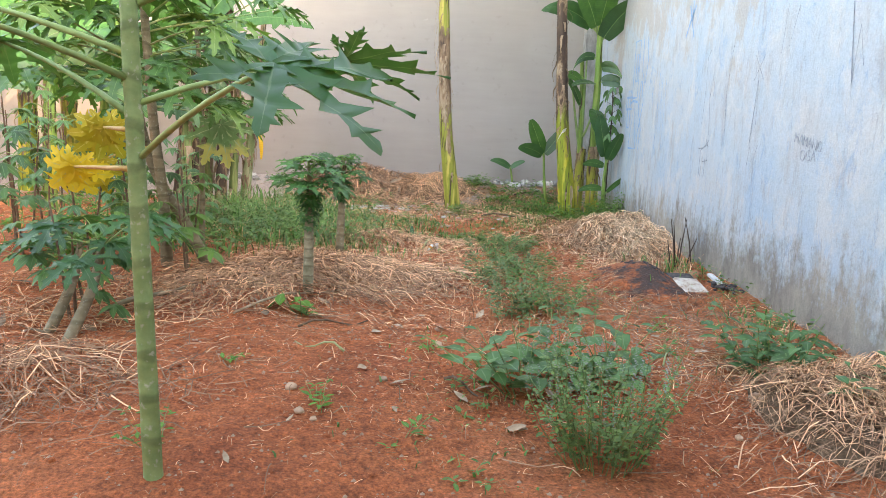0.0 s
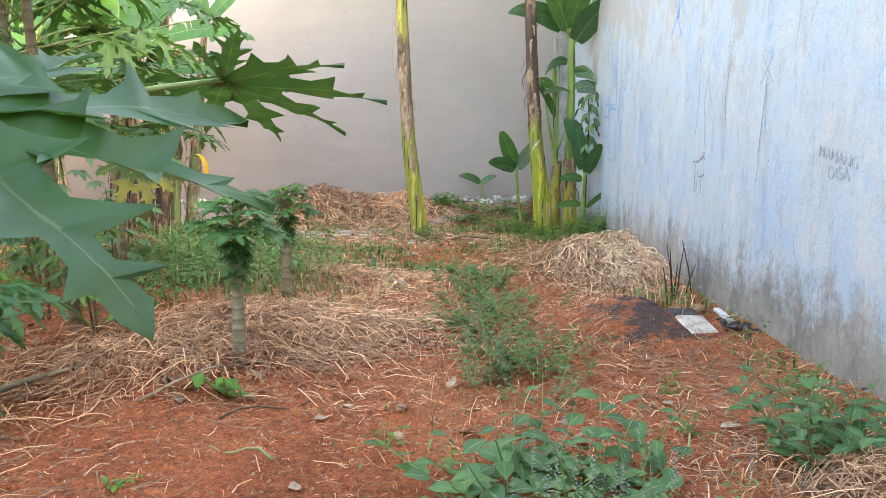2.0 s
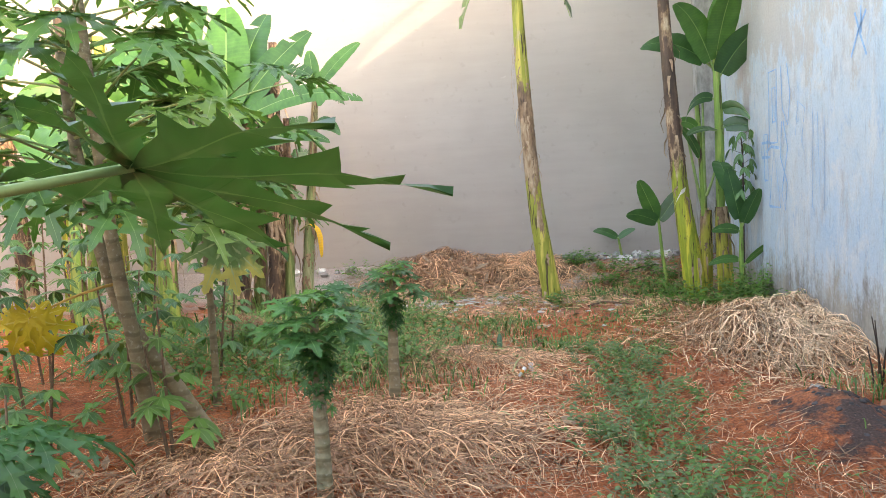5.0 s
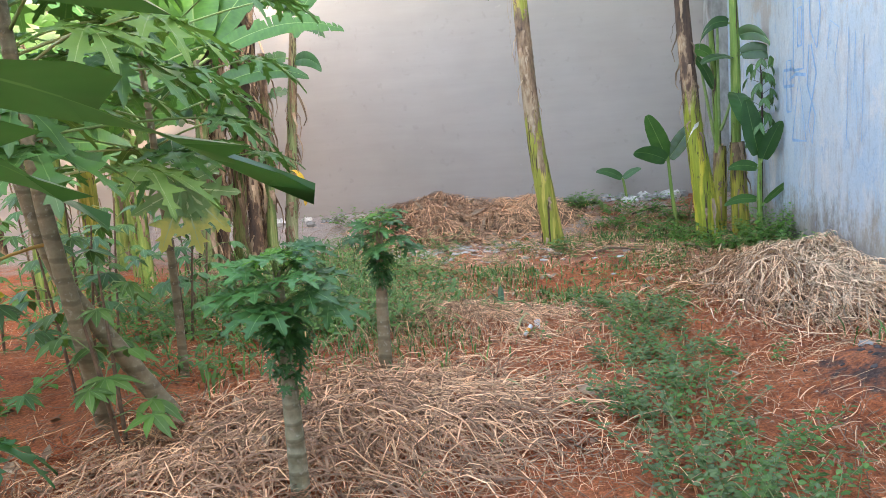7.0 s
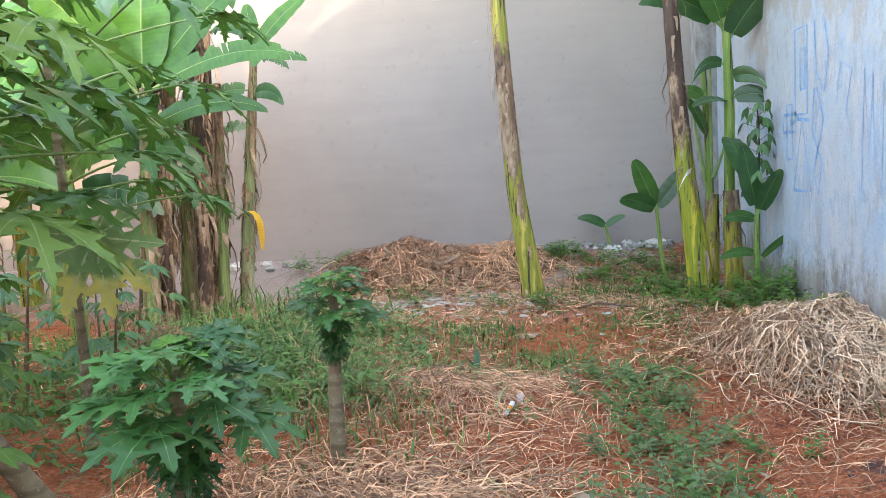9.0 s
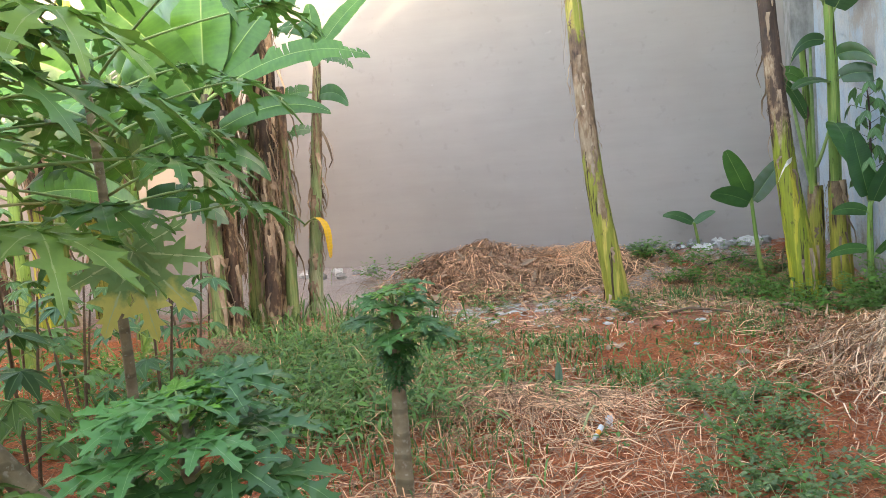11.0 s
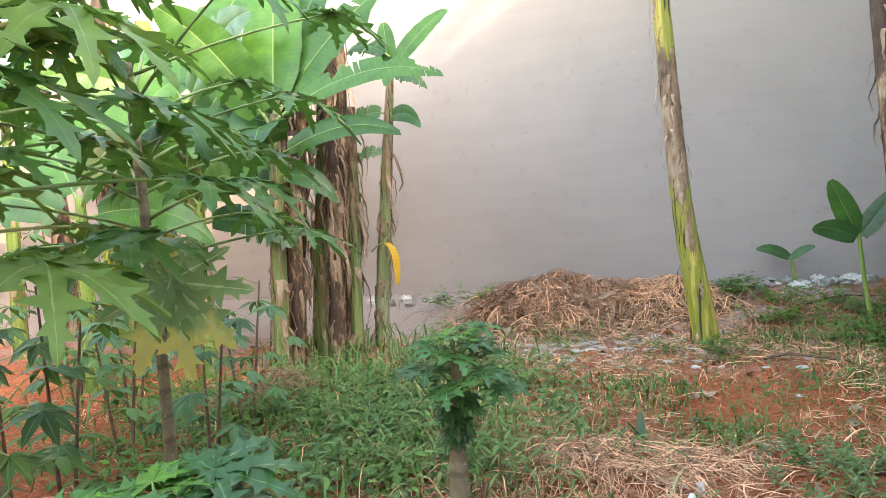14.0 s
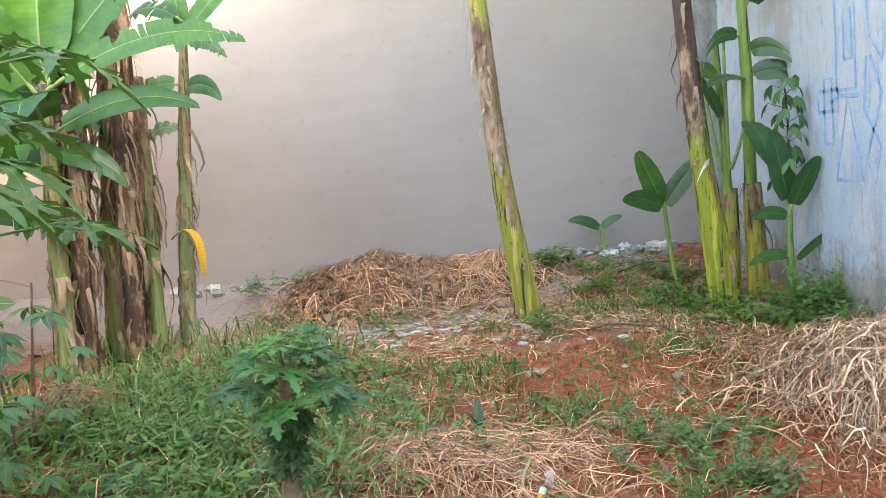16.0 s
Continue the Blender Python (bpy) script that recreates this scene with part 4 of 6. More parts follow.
def left_clump():
    brown_stem(-3.90, 5.15, 0.35, 2.9, 0.078, 101, 52)
    brown_stem(-3.66, 5.6, 0.28, 3.2, 0.07, 111, 48, BANANA_MOTTLED)
    brown_stem(-3.36, 5.35, 0.14, 2.9, 0.068, 121, 64)
    brown_stem(-3.22, 5.5, 0.10, 2.4, 0.05, 181, 34, BANANA_MOTTLED)
    brown_stem(-3.8, 5.4, 0.22, 2.6, 0.06, 191, 40, BANANA_MOTTLED)
    brown_stem(-3.62, 5.05, 0.1, 2.2, 0.06, 131, 44)
    brown_stem(-3.52, 5.9, 0.15, 3.4, 0.07, 141, 50)
    L, D = BANANA_LEAF, BANANA_DARK
    green_banana(-3.72, 4.9, 2.35, 0.12, 201, (
        (2.3, 100, 78, 1.25, 0.30, 0.35, 0.0, L), (2.3, 22, 55, 1.25, 0.20, 0.45, 0.08, L), (2.28, -10, 26, 1.5, 0.13, 0.75, 0.3, L), (1.95, -5, 26, 1.1, 0.12, 0.8, 0.05, L),
        (2.1, 188, 22, 1.35, 0.22, 1.0, 0.1, L), (2.2, 150, 55, 1.3, 0.24, 0.7, 0.1, L), (2.0, -70, 30, 0.9, 0.2, 1.2, 0.1, D), (1.8, 10, 5, 0.55, 0.12, 1.3, 0.1, D), (2.2, 215, 60, 1.2, 0.24, 0.6, 0.0, L), (2.3, 60, 70, 1.3, 0.22, 0.6, 0.1, D)),
        "green banana with wide fresh leaves in the clump", mat=BANANA_MOTTLED)
    green_banana(-4.75, 5.3, 2.6, 0.0, 261, (
        (2.55, 60, 65, 1.4, 0.28, 0.5, 0.05, L), (2.5, -30, 45, 1.3, 0.25, 0.8, 0.1, L), (2.5, 150, 50, 1.4, 0.27, 0.8, 0.1, L), (2.4, 215, 40, 1.3, 0.25, 1.0, 0.1, L), (2.3, 5, 15, 1.2, 0.2, 1.1, 0.15, L), (2.3, 180, 15, 1.2, 0.22, 1.1, 0.2, D), (2.2, -80, 25, 1.1, 0.2, 1.2, 0.0, L)),
        "green banana with wide fresh leaves in the clump")
    green_banana(-5.2, 4.2, 1.7, 0.05, 281, (
        (1.65, 40, 60, 1.2, 0.24, 0.6, 0.05, L), (1.6, -30, 40, 1.2, 0.22, 0.9, 0.1, L), (1.6, 150, 50, 1.2, 0.24, 0.8, 0.1, L), (1.5, 200, 30, 1.2, 0.22, 1.0, 0.1, D), (1.5, 10, 15, 1.1, 0.18, 1.1, 0.15, L)),
        "green banana with wide fresh leaves in the clump")
    green_banana(-4.35, 4.7, 1.6, 0.05, 221, (
        (1.55, 40, 45, 1.0, 0.19, 0.8, 0.1, L), (1.5, -40, 35, 1.0, 0.18, 1.0, 0.15, L), (1.5, 180, 35, 1.0, 0.19, 1.1, 0.1, L), (1.55, -110, 50, 1.0, 0.18, 0.9, 0.0, L), (1.4, 5, 10, 0.8, 0.15, 1.0, 0.1, D)),
        "green banana with wide fresh leaves in the clump", r=0.06)
    slim = green_banana(-3.2, 6.05, 2.8, 0.31, 241, (
        (2.75, 118, 70, 0.5, 0.10, 0.3, 0.0, L), (2.75, 32, 52, 0.75, 0.11, 0.4, 0.0, L), (2.7, 10, 10, 0.35, 0.08, 1.2, 0.3, D), (2.35, 195, 10, 0.5, 0.1, 1.2, 0.1, D),
        (2.3, -30, 15, 0.45, 0.10, 1.2, 0.0, D), (1.95, 200, 20, 0.4, 0.07, 1.6, 0.3, D), (2.9, 170, 40, 0.5, 0.1, 1.2, 0.4, D)),
        "slim green banana with a few narrow torn leaves", "", 0.066, BANANA_PALE)
    dry_strips(slim, [(0.10, 0, 1.0), (0.16, 0, 1.5)], 0.055, 26, 251, (0.06, 0.3), width=(0.006, 0.03))
    dry_strips(slim, [(0.18, 0, 1.7), (0.2, 0, 1.95)], 0.055, 14, 253, (0.04, 0.14), width=(0.004, 0.015))
    dry_strips(slim, [(0.02, 0, 0.2), (0.08, 0, 0.8)], 0.062, 10, 255, (0.1, 0.3))
    t = thing("banana_leaf", (-2.98, 5.9, 0.95), "withered yellow banana leaf hanging beside a stem", "leaf")
    banana_leaf(t, (-0.08, 0, 0.12), (0.30, -0.1, 0.05), 0.46, 0.055, BANANA_YELLOW, 7.5, seed=4, stalk_len=0.1)
    stalk(t, (-0.22, 0.08, 0.05), (-0.08, 0, 0.12), 0.012, 0.01, STALK_PALE, 0.02)
    # the far clump in the sun
    brown_stem(-6.7, 6.4, 0.1, 4.2, 0.12, 151, 40, BANANA_STEM_B)
    brown_stem(-7.7, 6.8, -0.4, 4.4, 0.12, 161, 40)
    brown_stem(-6.15, 6.7, -0.1, 3.8, 0.11, 171, 40, BANANA_STEM_A)
    for k, (x, y, top, az0) in enumerate(((-6.3, 6.2, 2.6, 10), (-5.3, 5.9, 2.2, 50), (-7.4, 5.6, 2.8, 80))):
        green_banana(x, y, top, 0.1, 300 + 20 * k, tuple((top - 0.1 * j, az0 + 72 * j, 60 - 8 * j, 1.4, 0.24, 0.8 + 0.1 * j, 0.15, L) for j in range(6)),
                     "green banana with long arching leaves against the wall", "green bananas against the wall")


near_papaya()
young_papaya(-1.0, -0.36, 0.89, 500, 0.18, low=0.5)
young_papaya(-1.03, 1.33, 0.86, 540, 0.15, (0.03, 0), low=0.58, bark=PAPAYA_BARK, r=0.042)
tall_papaya()
fading_papaya()
leaning_banana()
tall_banana()
corner_bananas()
sprouts()
left_clump()


# ---- heaps, straw and grass ----
def heap_form(cx, cy, rx, ry, top, seed, power=2.4):
    def form(x, y):
        d = math.hypot((x - cx) / rx, (y - cy) / ry)
        lump = 0.75 + 0.55 * noise.noise((x * 2.3, y * 2.3, seed)) + 0.30 * noise.noise((x * 5, y * 5, seed + 3))
        return top * max(0.0, 1 - d ** power) * lump
    return form


STRAW_HEAP = heap_form(2.04, 3.5, 0.84, 1.3, 0.26, 5.0, 1.7)
BACK_HEAP = heap_form(-1.62, 7.4, 1.0, 0.9, 0.22, 9.0, 1.8)
BACK_HEAP_LOW = heap_form(-0.45, 7.5, 0.9, 0.7, 0.22, 12.0)
SIDE_HEAP = heap_form(2.05, -2.25, 0.6, 0.9, 0.16, 15.0)
LEFT_HEAP = heap_form(-2.1, -2.3, 0.55, 0.6, 0.12, 17.0)
NEAR_MULCH = heap_form(-0.7, 0.6, 0.6, 0.65, 0.08, 29.0, 1.6)
MID_HEAP = heap_form(-0.62, 2.75, 0.75, 0.55, 0.13, 19.0)
BED_HEAP = heap_form(-1.45, -0.1, 0.75, 0.7, 0.07, 23.0)


def heap_mesh(name, form, cx, cy, rx, ry, material, label, step=0.05):
    t = thing(name, (0, 0, 0), label, "heap")
    xs, ys = np.arange(cx - rx, min(cx + rx, WALL_X) + step / 2, step), np.arange(cy - ry, min(cy + ry, WALL_Y) + step / 2, step)
    n = len(xs)
    vs = [(x, y, height(x, y) + form(x, y) - 0.015) for y in ys for x in xs]
    fs = [(j * n + i, j * n + i + 1, (j + 1) * n + i + 1, (j + 1) * n + i) for j in range(len(ys) - 1) for i in range(n - 1)]
    mesh_object("core", vs, fs, material, t)
    return t


BARE = ((0.2, 4.2, 0.62, 0.72), (0.72, 2.55, 0.34, 0.30), (-1.3, 5.7, 0.75, 0.42), (-0.7, 6.2, 0.35, 0.3), (-3.2, 7.3, 0.8, 0.8), (1.75, 0.8, 0.45, 0.5), (0.35, 5.0, 0.5, 0.3))


def bare(x, y):
    """Near 1 where the earth lies open, 0 where straw covers it."""
    return max(smooth01(1.6 - 1.15 * math.hypot((x - cx) / rx, (y - cy) / ry) + 0.6 * noise.noise((x * 3, y * 3, 2.2))) for cx, cy, rx, ry in BARE)


def strands(rnd, spots, count, length, width, surface, material, parent=None, name="straw", lift=(0.004, 0.05), curl=0.35, label="", category="", flow=None):
    """Loose dry stalks lying over a surface; spots: (x, y, spread x, spread y, weight)."""
    vs, fs = [], []
    weights = [s[4] for s in spots]
    for _ in range(count):
        cx, cy, sx, sy, _w = rnd.choices(spots, weights)[0]
        x, y = cx + rnd.gauss(0, sx), cy + rnd.gauss(0, sy)
        if x > WALL_X - 0.03 or y > WALL_Y - 0.04 or math.hypot((x - 1.78) / 0.42, (y - 0.9) / 0.55) < 1:
            continue
        if parent is None and rnd.random() < 0.88 * bare(x, y):
            continue
        a = rnd.uniform(0, 2 * math.pi)
        if flow and rnd.random() < 0.4:
            a = math.atan2(y - flow[1], x - flow[0]) + rnd.gauss(0, 0.7)
        L = rnd.uniform(*length)
        w = rnd.uniform(*width)
        bend = rnd.uniform(-curl, curl) * 2
        up0, up1, up2 = rnd.uniform(*lift), rnd.uniform(*lift) * 1.5, rnd.uniform(*lift)
        k0 = len(vs)
        for k in range(4):
            t = k / 3
            px, py = min(x, WALL_X - 0.02), min(y, WALL_Y - 0.02)
            z = surface(px, py) + (up0, up1, up1, up2)[k]
            sx2, sy2 = -math.sin(a) * w * (1 - 0.6 * t), math.cos(a) * w * (1 - 0.6 * t)
            vs += [(px - sx2, py - sy2, z), (px + sx2, py + sy2, z + w * 0.6)]
            x, y = x + math.cos(a) * L / 3, y + math.sin(a) * L / 3
            a += bend / 3
        fs += [(k0 + 2 * k, k0 + 2 * k + 1, k0 + 2 * k + 3, k0 + 2 * k + 2) for k in range(3)]
    ob = mesh_object(name, vs, fs, material, parent, label, smooth=False)
    return tagged(ob, category=category, kind="stuff")


def surface_with(*forms):
    return lambda x, y: height(x, y) + sum(f(x, y) for f in forms)


def build_straw():
    rnd = random.Random(77)
    # heap cores are coloured dark for the shade in gaps of the straw
    t = heap_mesh("straw_heap", STRAW_HEAP, 2.04, 3.5, 0.84, 1.3, STRAW_SHADE_CORE, "loose heap of pale dry straw against the blue wall")
    strands(rnd, [(1.95, 3.4, 0.36, 0.58, 1)], 6000, (0.10, 0.42), (0.0016, 0.0048), surface_with(STRAW_HEAP), STRAW_MAT, t, lift=(-0.02, 0.05), curl=0.35, flow=(2.3, 3.9))
    strands(rnd, [(1.98, 3.4, 0.34, 0.5, 1)], 4200, (0.12, 0.45), (0.0018, 0.006), surface_with(STRAW_HEAP), STRAW_PALE, t, lift=(-0.01, 0.08), curl=0.4, flow=(2.3, 3.9))
    strands(rnd, [(1.9, 3.3, 0.36, 0.55, 1)], 2400, (0.10, 0.4), (0.0018, 0.005), surface_with(STRAW_HEAP), STRAW_BROWN, t, lift=(-0.01, 0.06), curl=0.4)
    t = heap_mesh("dead_grass_heap", BACK_HEAP, -1.62, 7.4, 1.0, 0.9, STRAW_SHADE_CORE, "brown heap of dead grass and leaves below the wall")
    strands(rnd, [(-1.6, 7.2, 0.42, 0.42, 1)], 3200, (0.12, 0.5), (0.002, 0.007), surface_with(BACK_HEAP), STRAW_BROWN, t, lift=(-0.02, 0.10), curl=0.35)
    strands(rnd, [(-1.5, 7.0, 0.5, 0.4, 1)], 1300, (0.12, 0.5), (0.002, 0.007), surface_with(BACK_HEAP), STRAW_MAT, t, lift=(0.0, 0.11), curl=0.35)
    twigs = Soup()
    for _ in range(26):
        x, y = rnd.gauss(-1.7, 0.42), rnd.gauss(7.35, 0.3)
        L, az, hop = rnd.uniform(0.4, 1.0), rnd.uniform(-0.5, 0.5) + rnd.choice((0, math.pi)), rnd.uniform(0.06, 0.20)
        pts = []
        for k in range(7):
            px, py = x + math.cos(az) * L * k / 6, min(y + math.sin(az) * L * k / 6, WALL_Y - 0.05)
            pts.append((px, py, height(px, py) + BACK_HEAP(px, py) + hop * math.sin(math.pi * k / 6)))
        twigs.tube(pts, [0.004 - 0.0004 * k for k in range(7)], 5, False)
    tagged(twigs.make("twigs", STEM_BROWN, t), kind="stuff")
    husks = Soup()
    for _ in range(260):
        x, y = rnd.gauss(-1.5, 0.4), rnd.gauss(7.0, 0.35)
        a = rnd.uniform(0, 6.28)
        husks.leaflet(Vector((x, y, height(x, y) + BACK_HEAP(x, y) + rnd.uniform(0.01, 0.07))), Vector((math.cos(a), math.sin(a), rnd.uniform(-0.4, 0.5))), Vector((rnd.uniform(-0.8, 0.8), rnd.uniform(-1, 0.2), 1)), rnd.uniform(0.10, 0.32), rnd.uniform(0.015, 0.05), rnd.uniform(-0.4, 0.5))
    tagged(husks.make("dead_leaves", DRY_SHEATH, t), kind="stuff")
    t = heap_mesh("dead_grass_heap", BACK_HEAP_LOW, -0.45, 7.5, 0.9, 0.7, STRAW_SHADE_CORE, "low spread of dead grass below the wall")
    strands(rnd, [(-0.45, 7.4, 0.4, 0.3, 1)], 1100, (0.15, 0.45), (0.002, 0.007), surface_with(BACK_HEAP_LOW), STRAW_MAT, t, lift=(0.0, 0.05), curl=0.35)
    t = heap_mesh("straw_heap", SIDE_HEAP, 2.05, -2.25, 0.6, 0.9, STRAW_SHADE_CORE, "low bank of straw along the foot of the wall")
    strands(rnd, [(2.0, -2.25, 0.3, 0.5, 1)], 2600, (0.06, 0.28), (0.0012, 0.0032), surface_with(SIDE_HEAP), STRAW_MAT, t, lift=(0.0, 0.05), curl=0.4)
    strands(rnd, [(2.0, -2.25, 0.3, 0.5, 1)], 1800, (0.06, 0.28), (0.0012, 0.0035), surface_with(SIDE_HEAP), STRAW_BROWN, t, lift=(0.0, 0.03), curl=0.4)
    form = heap_form(-3.1, 3.75, 0.35, 0.3, 0.2, 27.0)
    t = heap_mesh("dead_grass_heap", form, -3.1, 3.75, 0.35, 0.3, STRAW_BROWN, "small brown tangle of dead stalks among the grass")
    strands(rnd, [(-3.1, 3.75, 0.18, 0.16, 1)], 500, (0.1, 0.35), (0.0015, 0.005), surface_with(form), STRAW_BROWN, t, lift=(0.0, 0.1), curl=0.9)
    ground_cover = surface_with(LEFT_HEAP, MID_HEAP, BED_HEAP, NEAR_MULCH)
    for form, cx, cy, rx, ry in ((LEFT_HEAP, -2.1, -2.3, 0.55, 0.6), (MID_HEAP, -0.62, 2.75, 0.75, 0.55), (BED_HEAP, -1.45, -0.1, 0.75, 0.7), (NEAR_MULCH, -0.7, 0.6, 0.6, 0.65)):
        heap_mesh("straw_heap", form, cx, cy, rx, ry, SOIL, "low mound of red earth strewn with dry straw")
    strands(rnd, [(-1.5, -0.1, 0.45, 0.4, 2.2), (-0.9, 0.75, 0.45, 0.4, 1.7), (-0.6, 0.25, 0.3, 0.35, 1.4), (-0.4, 1.8, 0.5, 0.6, 1.6),
                  (-0.62, 2.75, 0.5, 0.35, 2.6), (1.15, 1.0, 0.25, 1.2, 0.9), (1.3, -1.0, 0.3, 1.0, 0.4), (0.3, 3.2, 0.6, 0.8, 0.7), (-0.7, 4.5, 0.8, 0.6, 3.2), (0.3, 5.2, 0.7, 0.5, 0.6), (2.15, -0.4, 0.12, 0.9, 0.8), (-2.5, 4.0, 0.7, 0.9, 2.6),
                  (-1.2, 6.0, 0.8, 0.6, 1.2), (0.6, 6.6, 0.6, 0.5, 2.4), (1.3, 5.2, 0.5, 0.5, 1.8), (1.6, 6.6, 0.4, 0.5, 1.4), (0.9, 4.2, 0.5, 0.5, 0.4), (-2.2, 2.4, 0.6, 0.8, 1.0), (-3.4, 3.4, 0.9, 0.8, 1.0),
                  (0.0, -1.5, 1.0, 1.2, 0.3), (-2.6, -1.0, 0.6, 0.7, 1.3), (0.0, 0.2, 0.5, 0.8, 0.7), (-4.5, 3.0, 1.0, 1.5, 1.6), (1.6, 1.9, 0.4, 0.5, 0.7), (-1.55, 3.1, 0.4, 0.55, 2.2), (-1.9, 4.4, 0.4, 0.4, 1.0)],
            24000, (0.03, 0.20), (0.0010, 0.0034), ground_cover, STRAW_MAT, None, "straw", (0.004, 0.035), 0.3, "dry straw scattered over the red earth", "straw")
    strands(rnd, [(-1.5, -0.05, 0.45, 0.4, 1.8), (-0.9, 0.8, 0.4, 0.35, 1.4), (-0.62, 2.75, 0.4, 0.3, 2), (-2.0, -2.3, 0.3, 0.35, 0.5), (-2.6, -0.9, 0.5, 0.5, 1.0), (-0.9, 6.0, 0.9, 0.5, 1.5), (-3.0, 3.6, 0.7, 0.6, 1.0)],
            3600, (0.15, 0.45), (0.0014, 0.0038), ground_cover, STRAW_MAT, None, "straw", (0.004, 0.05), 0.3, "long dry stalks strewn round the papaya plants", "straw")
    strands(rnd, [(-0.6, 3.1, 0.5, 0.4, 1.8), (-1.5, 3.3, 0.4, 0.5, 2.0), (-1.0, 4.6, 0.7, 0.6, 2.0), (-0.4, 5.6, 0.9, 0.5, 2.0), (0.9, 6.7, 0.6, 0.4, 2.4), (1.3, 5.4, 0.4, 0.4, 0.8), (1.1, 3.9, 0.4, 0.5, 1.2), (-2.3, 4.1, 0.5, 0.6, 1.6), (-2.7, 5.2, 0.5, 0.6, 1.2),
                  (-0.9, 6.4, 0.8, 0.3, 0.8)],
            2000, (0.10, 0.36), (0.002, 0.006), ground_cover, STRAW_MAT, None, "straw", (0.004, 0.05), 0.35, "broad blades of dry grass strewn in tangles", "straw")
    # first spot weighted to brown straw, its colour standing in for tree shade
    strands(rnd, [(-1.95, -2.3, 0.35, 0.35, 3.0), (-1.4, -0.2, 0.6, 0.6, 1.6), (-0.9, 0.8, 0.6, 0.6, 1.5), (-0.7, 3.0, 0.8, 1.0, 2.0), (1.75, 0.2, 0.35, 0.6, 1.6), (-1.0, 5.8, 1.0, 0.8, 1.5), (0.9, 0.5, 0.7, 2.0, 1.0),
                  (-2.6, -0.5, 0.8, 1.5, 1.6), (1.9, -1.8, 0.4, 0.8, 1.0), (-3.2, 3.5, 1.0, 1.0, 1.0), (0.9, 6.4, 0.7, 0.5, 1.2), (1.35, 7.2, 0.5, 0.5, 2.6)],
            9000, (0.04, 0.24), (0.001, 0.0045), ground_cover, STRAW_BROWN, None, "dead_grass", (0.002, 0.03), 0.5, "brown dead grass lying on the earth", "grass")
    # thick mulch of stalks round the first young papaya, curling outwards
    strands(rnd, [(-0.75, 0.55, 0.34, 0.36, 3), (-0.6, 1.0, 0.3, 0.3, 1.2), (-1.5, 0.1, 0.4, 0.35, 2.2)],
            2100, (0.12, 0.36), (0.0016, 0.0045), surface_with(MID_HEAP, BED_HEAP, NEAR_MULCH), STRAW_MAT, None, "straw", (0.004, 0.06), 0.5, "thick mulch of curling dry stalks on red earth", "straw", (-0.85, 0.75))
    # brown stalks, also a darker layer in place of shadows within the mulch
    strands(rnd, [(-0.75, 0.55, 0.36, 0.38, 3), (-1.5, 0.1, 0.45, 0.4, 2.5), (-1.0, 2.8, 0.4, 0.35, 1.4)],
            4400, (0.10, 0.32), (0.0018, 0.0050), surface_with(MID_HEAP, BED_HEAP, NEAR_MULCH), STRAW_BROWN, None, "dead_grass", (0.004, 0.05), 0.8, "brown stalks in the dry mulch, darkened for its shade", "grass")
    # fine litter over the open earth
    strands(rnd, [(-0.2, -2.2, 1.1, 0.9, 2), (0.9, -1.0, 0.7, 1.0, 2), (-0.3, -0.6, 0.8, 0.7, 1.2), (1.2, 1.6, 0.5, 0.9, 1.2), (0.2, 3.6, 0.9, 0.9, 1.0)],
            7000, (0.012, 0.06), (0.0007, 0.0019), ground_cover, STRAW_MAT, None, "straw", (0.001, 0.010), 0.6, "fine chaff scattered over the open earth", "straw")


def grass_blades(rnd, spots, count, tall, width, name, material, label, lean=0.5):
    s = Soup()
    weights = [p[5] for p in spots]
    for _ in range(count):
        cx, cy, sx, sy, k, _w = rnd.choices(spots, weights)[0]
        x, y = cx + rnd.gauss(0, sx), cy + rnd.gauss(0, sy)
        if x > WALL_X - 0.08 or y > WALL_Y - 0.08:
            continue
        h = rnd.uniform(*tall) * k
        a = rnd.uniform(0, 2 * math.pi)
        d = Vector((math.cos(a), math.sin(a), 0))
        side = Vector((-d.y, d.x, 0))
        w = rnd.uniform(*width)
        ln = rnd.uniform(0.15, lean)
        base = Vector((x, y, height(x, y) - 0.01))
        pts = [base, base + d * (ln * h * 0.25) + Vector((0, 0, h * 0.55)), base + d * (ln * h * 0.8) + Vector((0, 0, h * 0.88)), base + d * (ln * h * 1.7) + Vector((0, 0, h * 0.85))]
        s.ribbon(pts, [w * 0.7, w, w * 0.8, w * 0.05], side)
    return tagged(s.make(name, material, None, label), category="grass", kind="stuff")


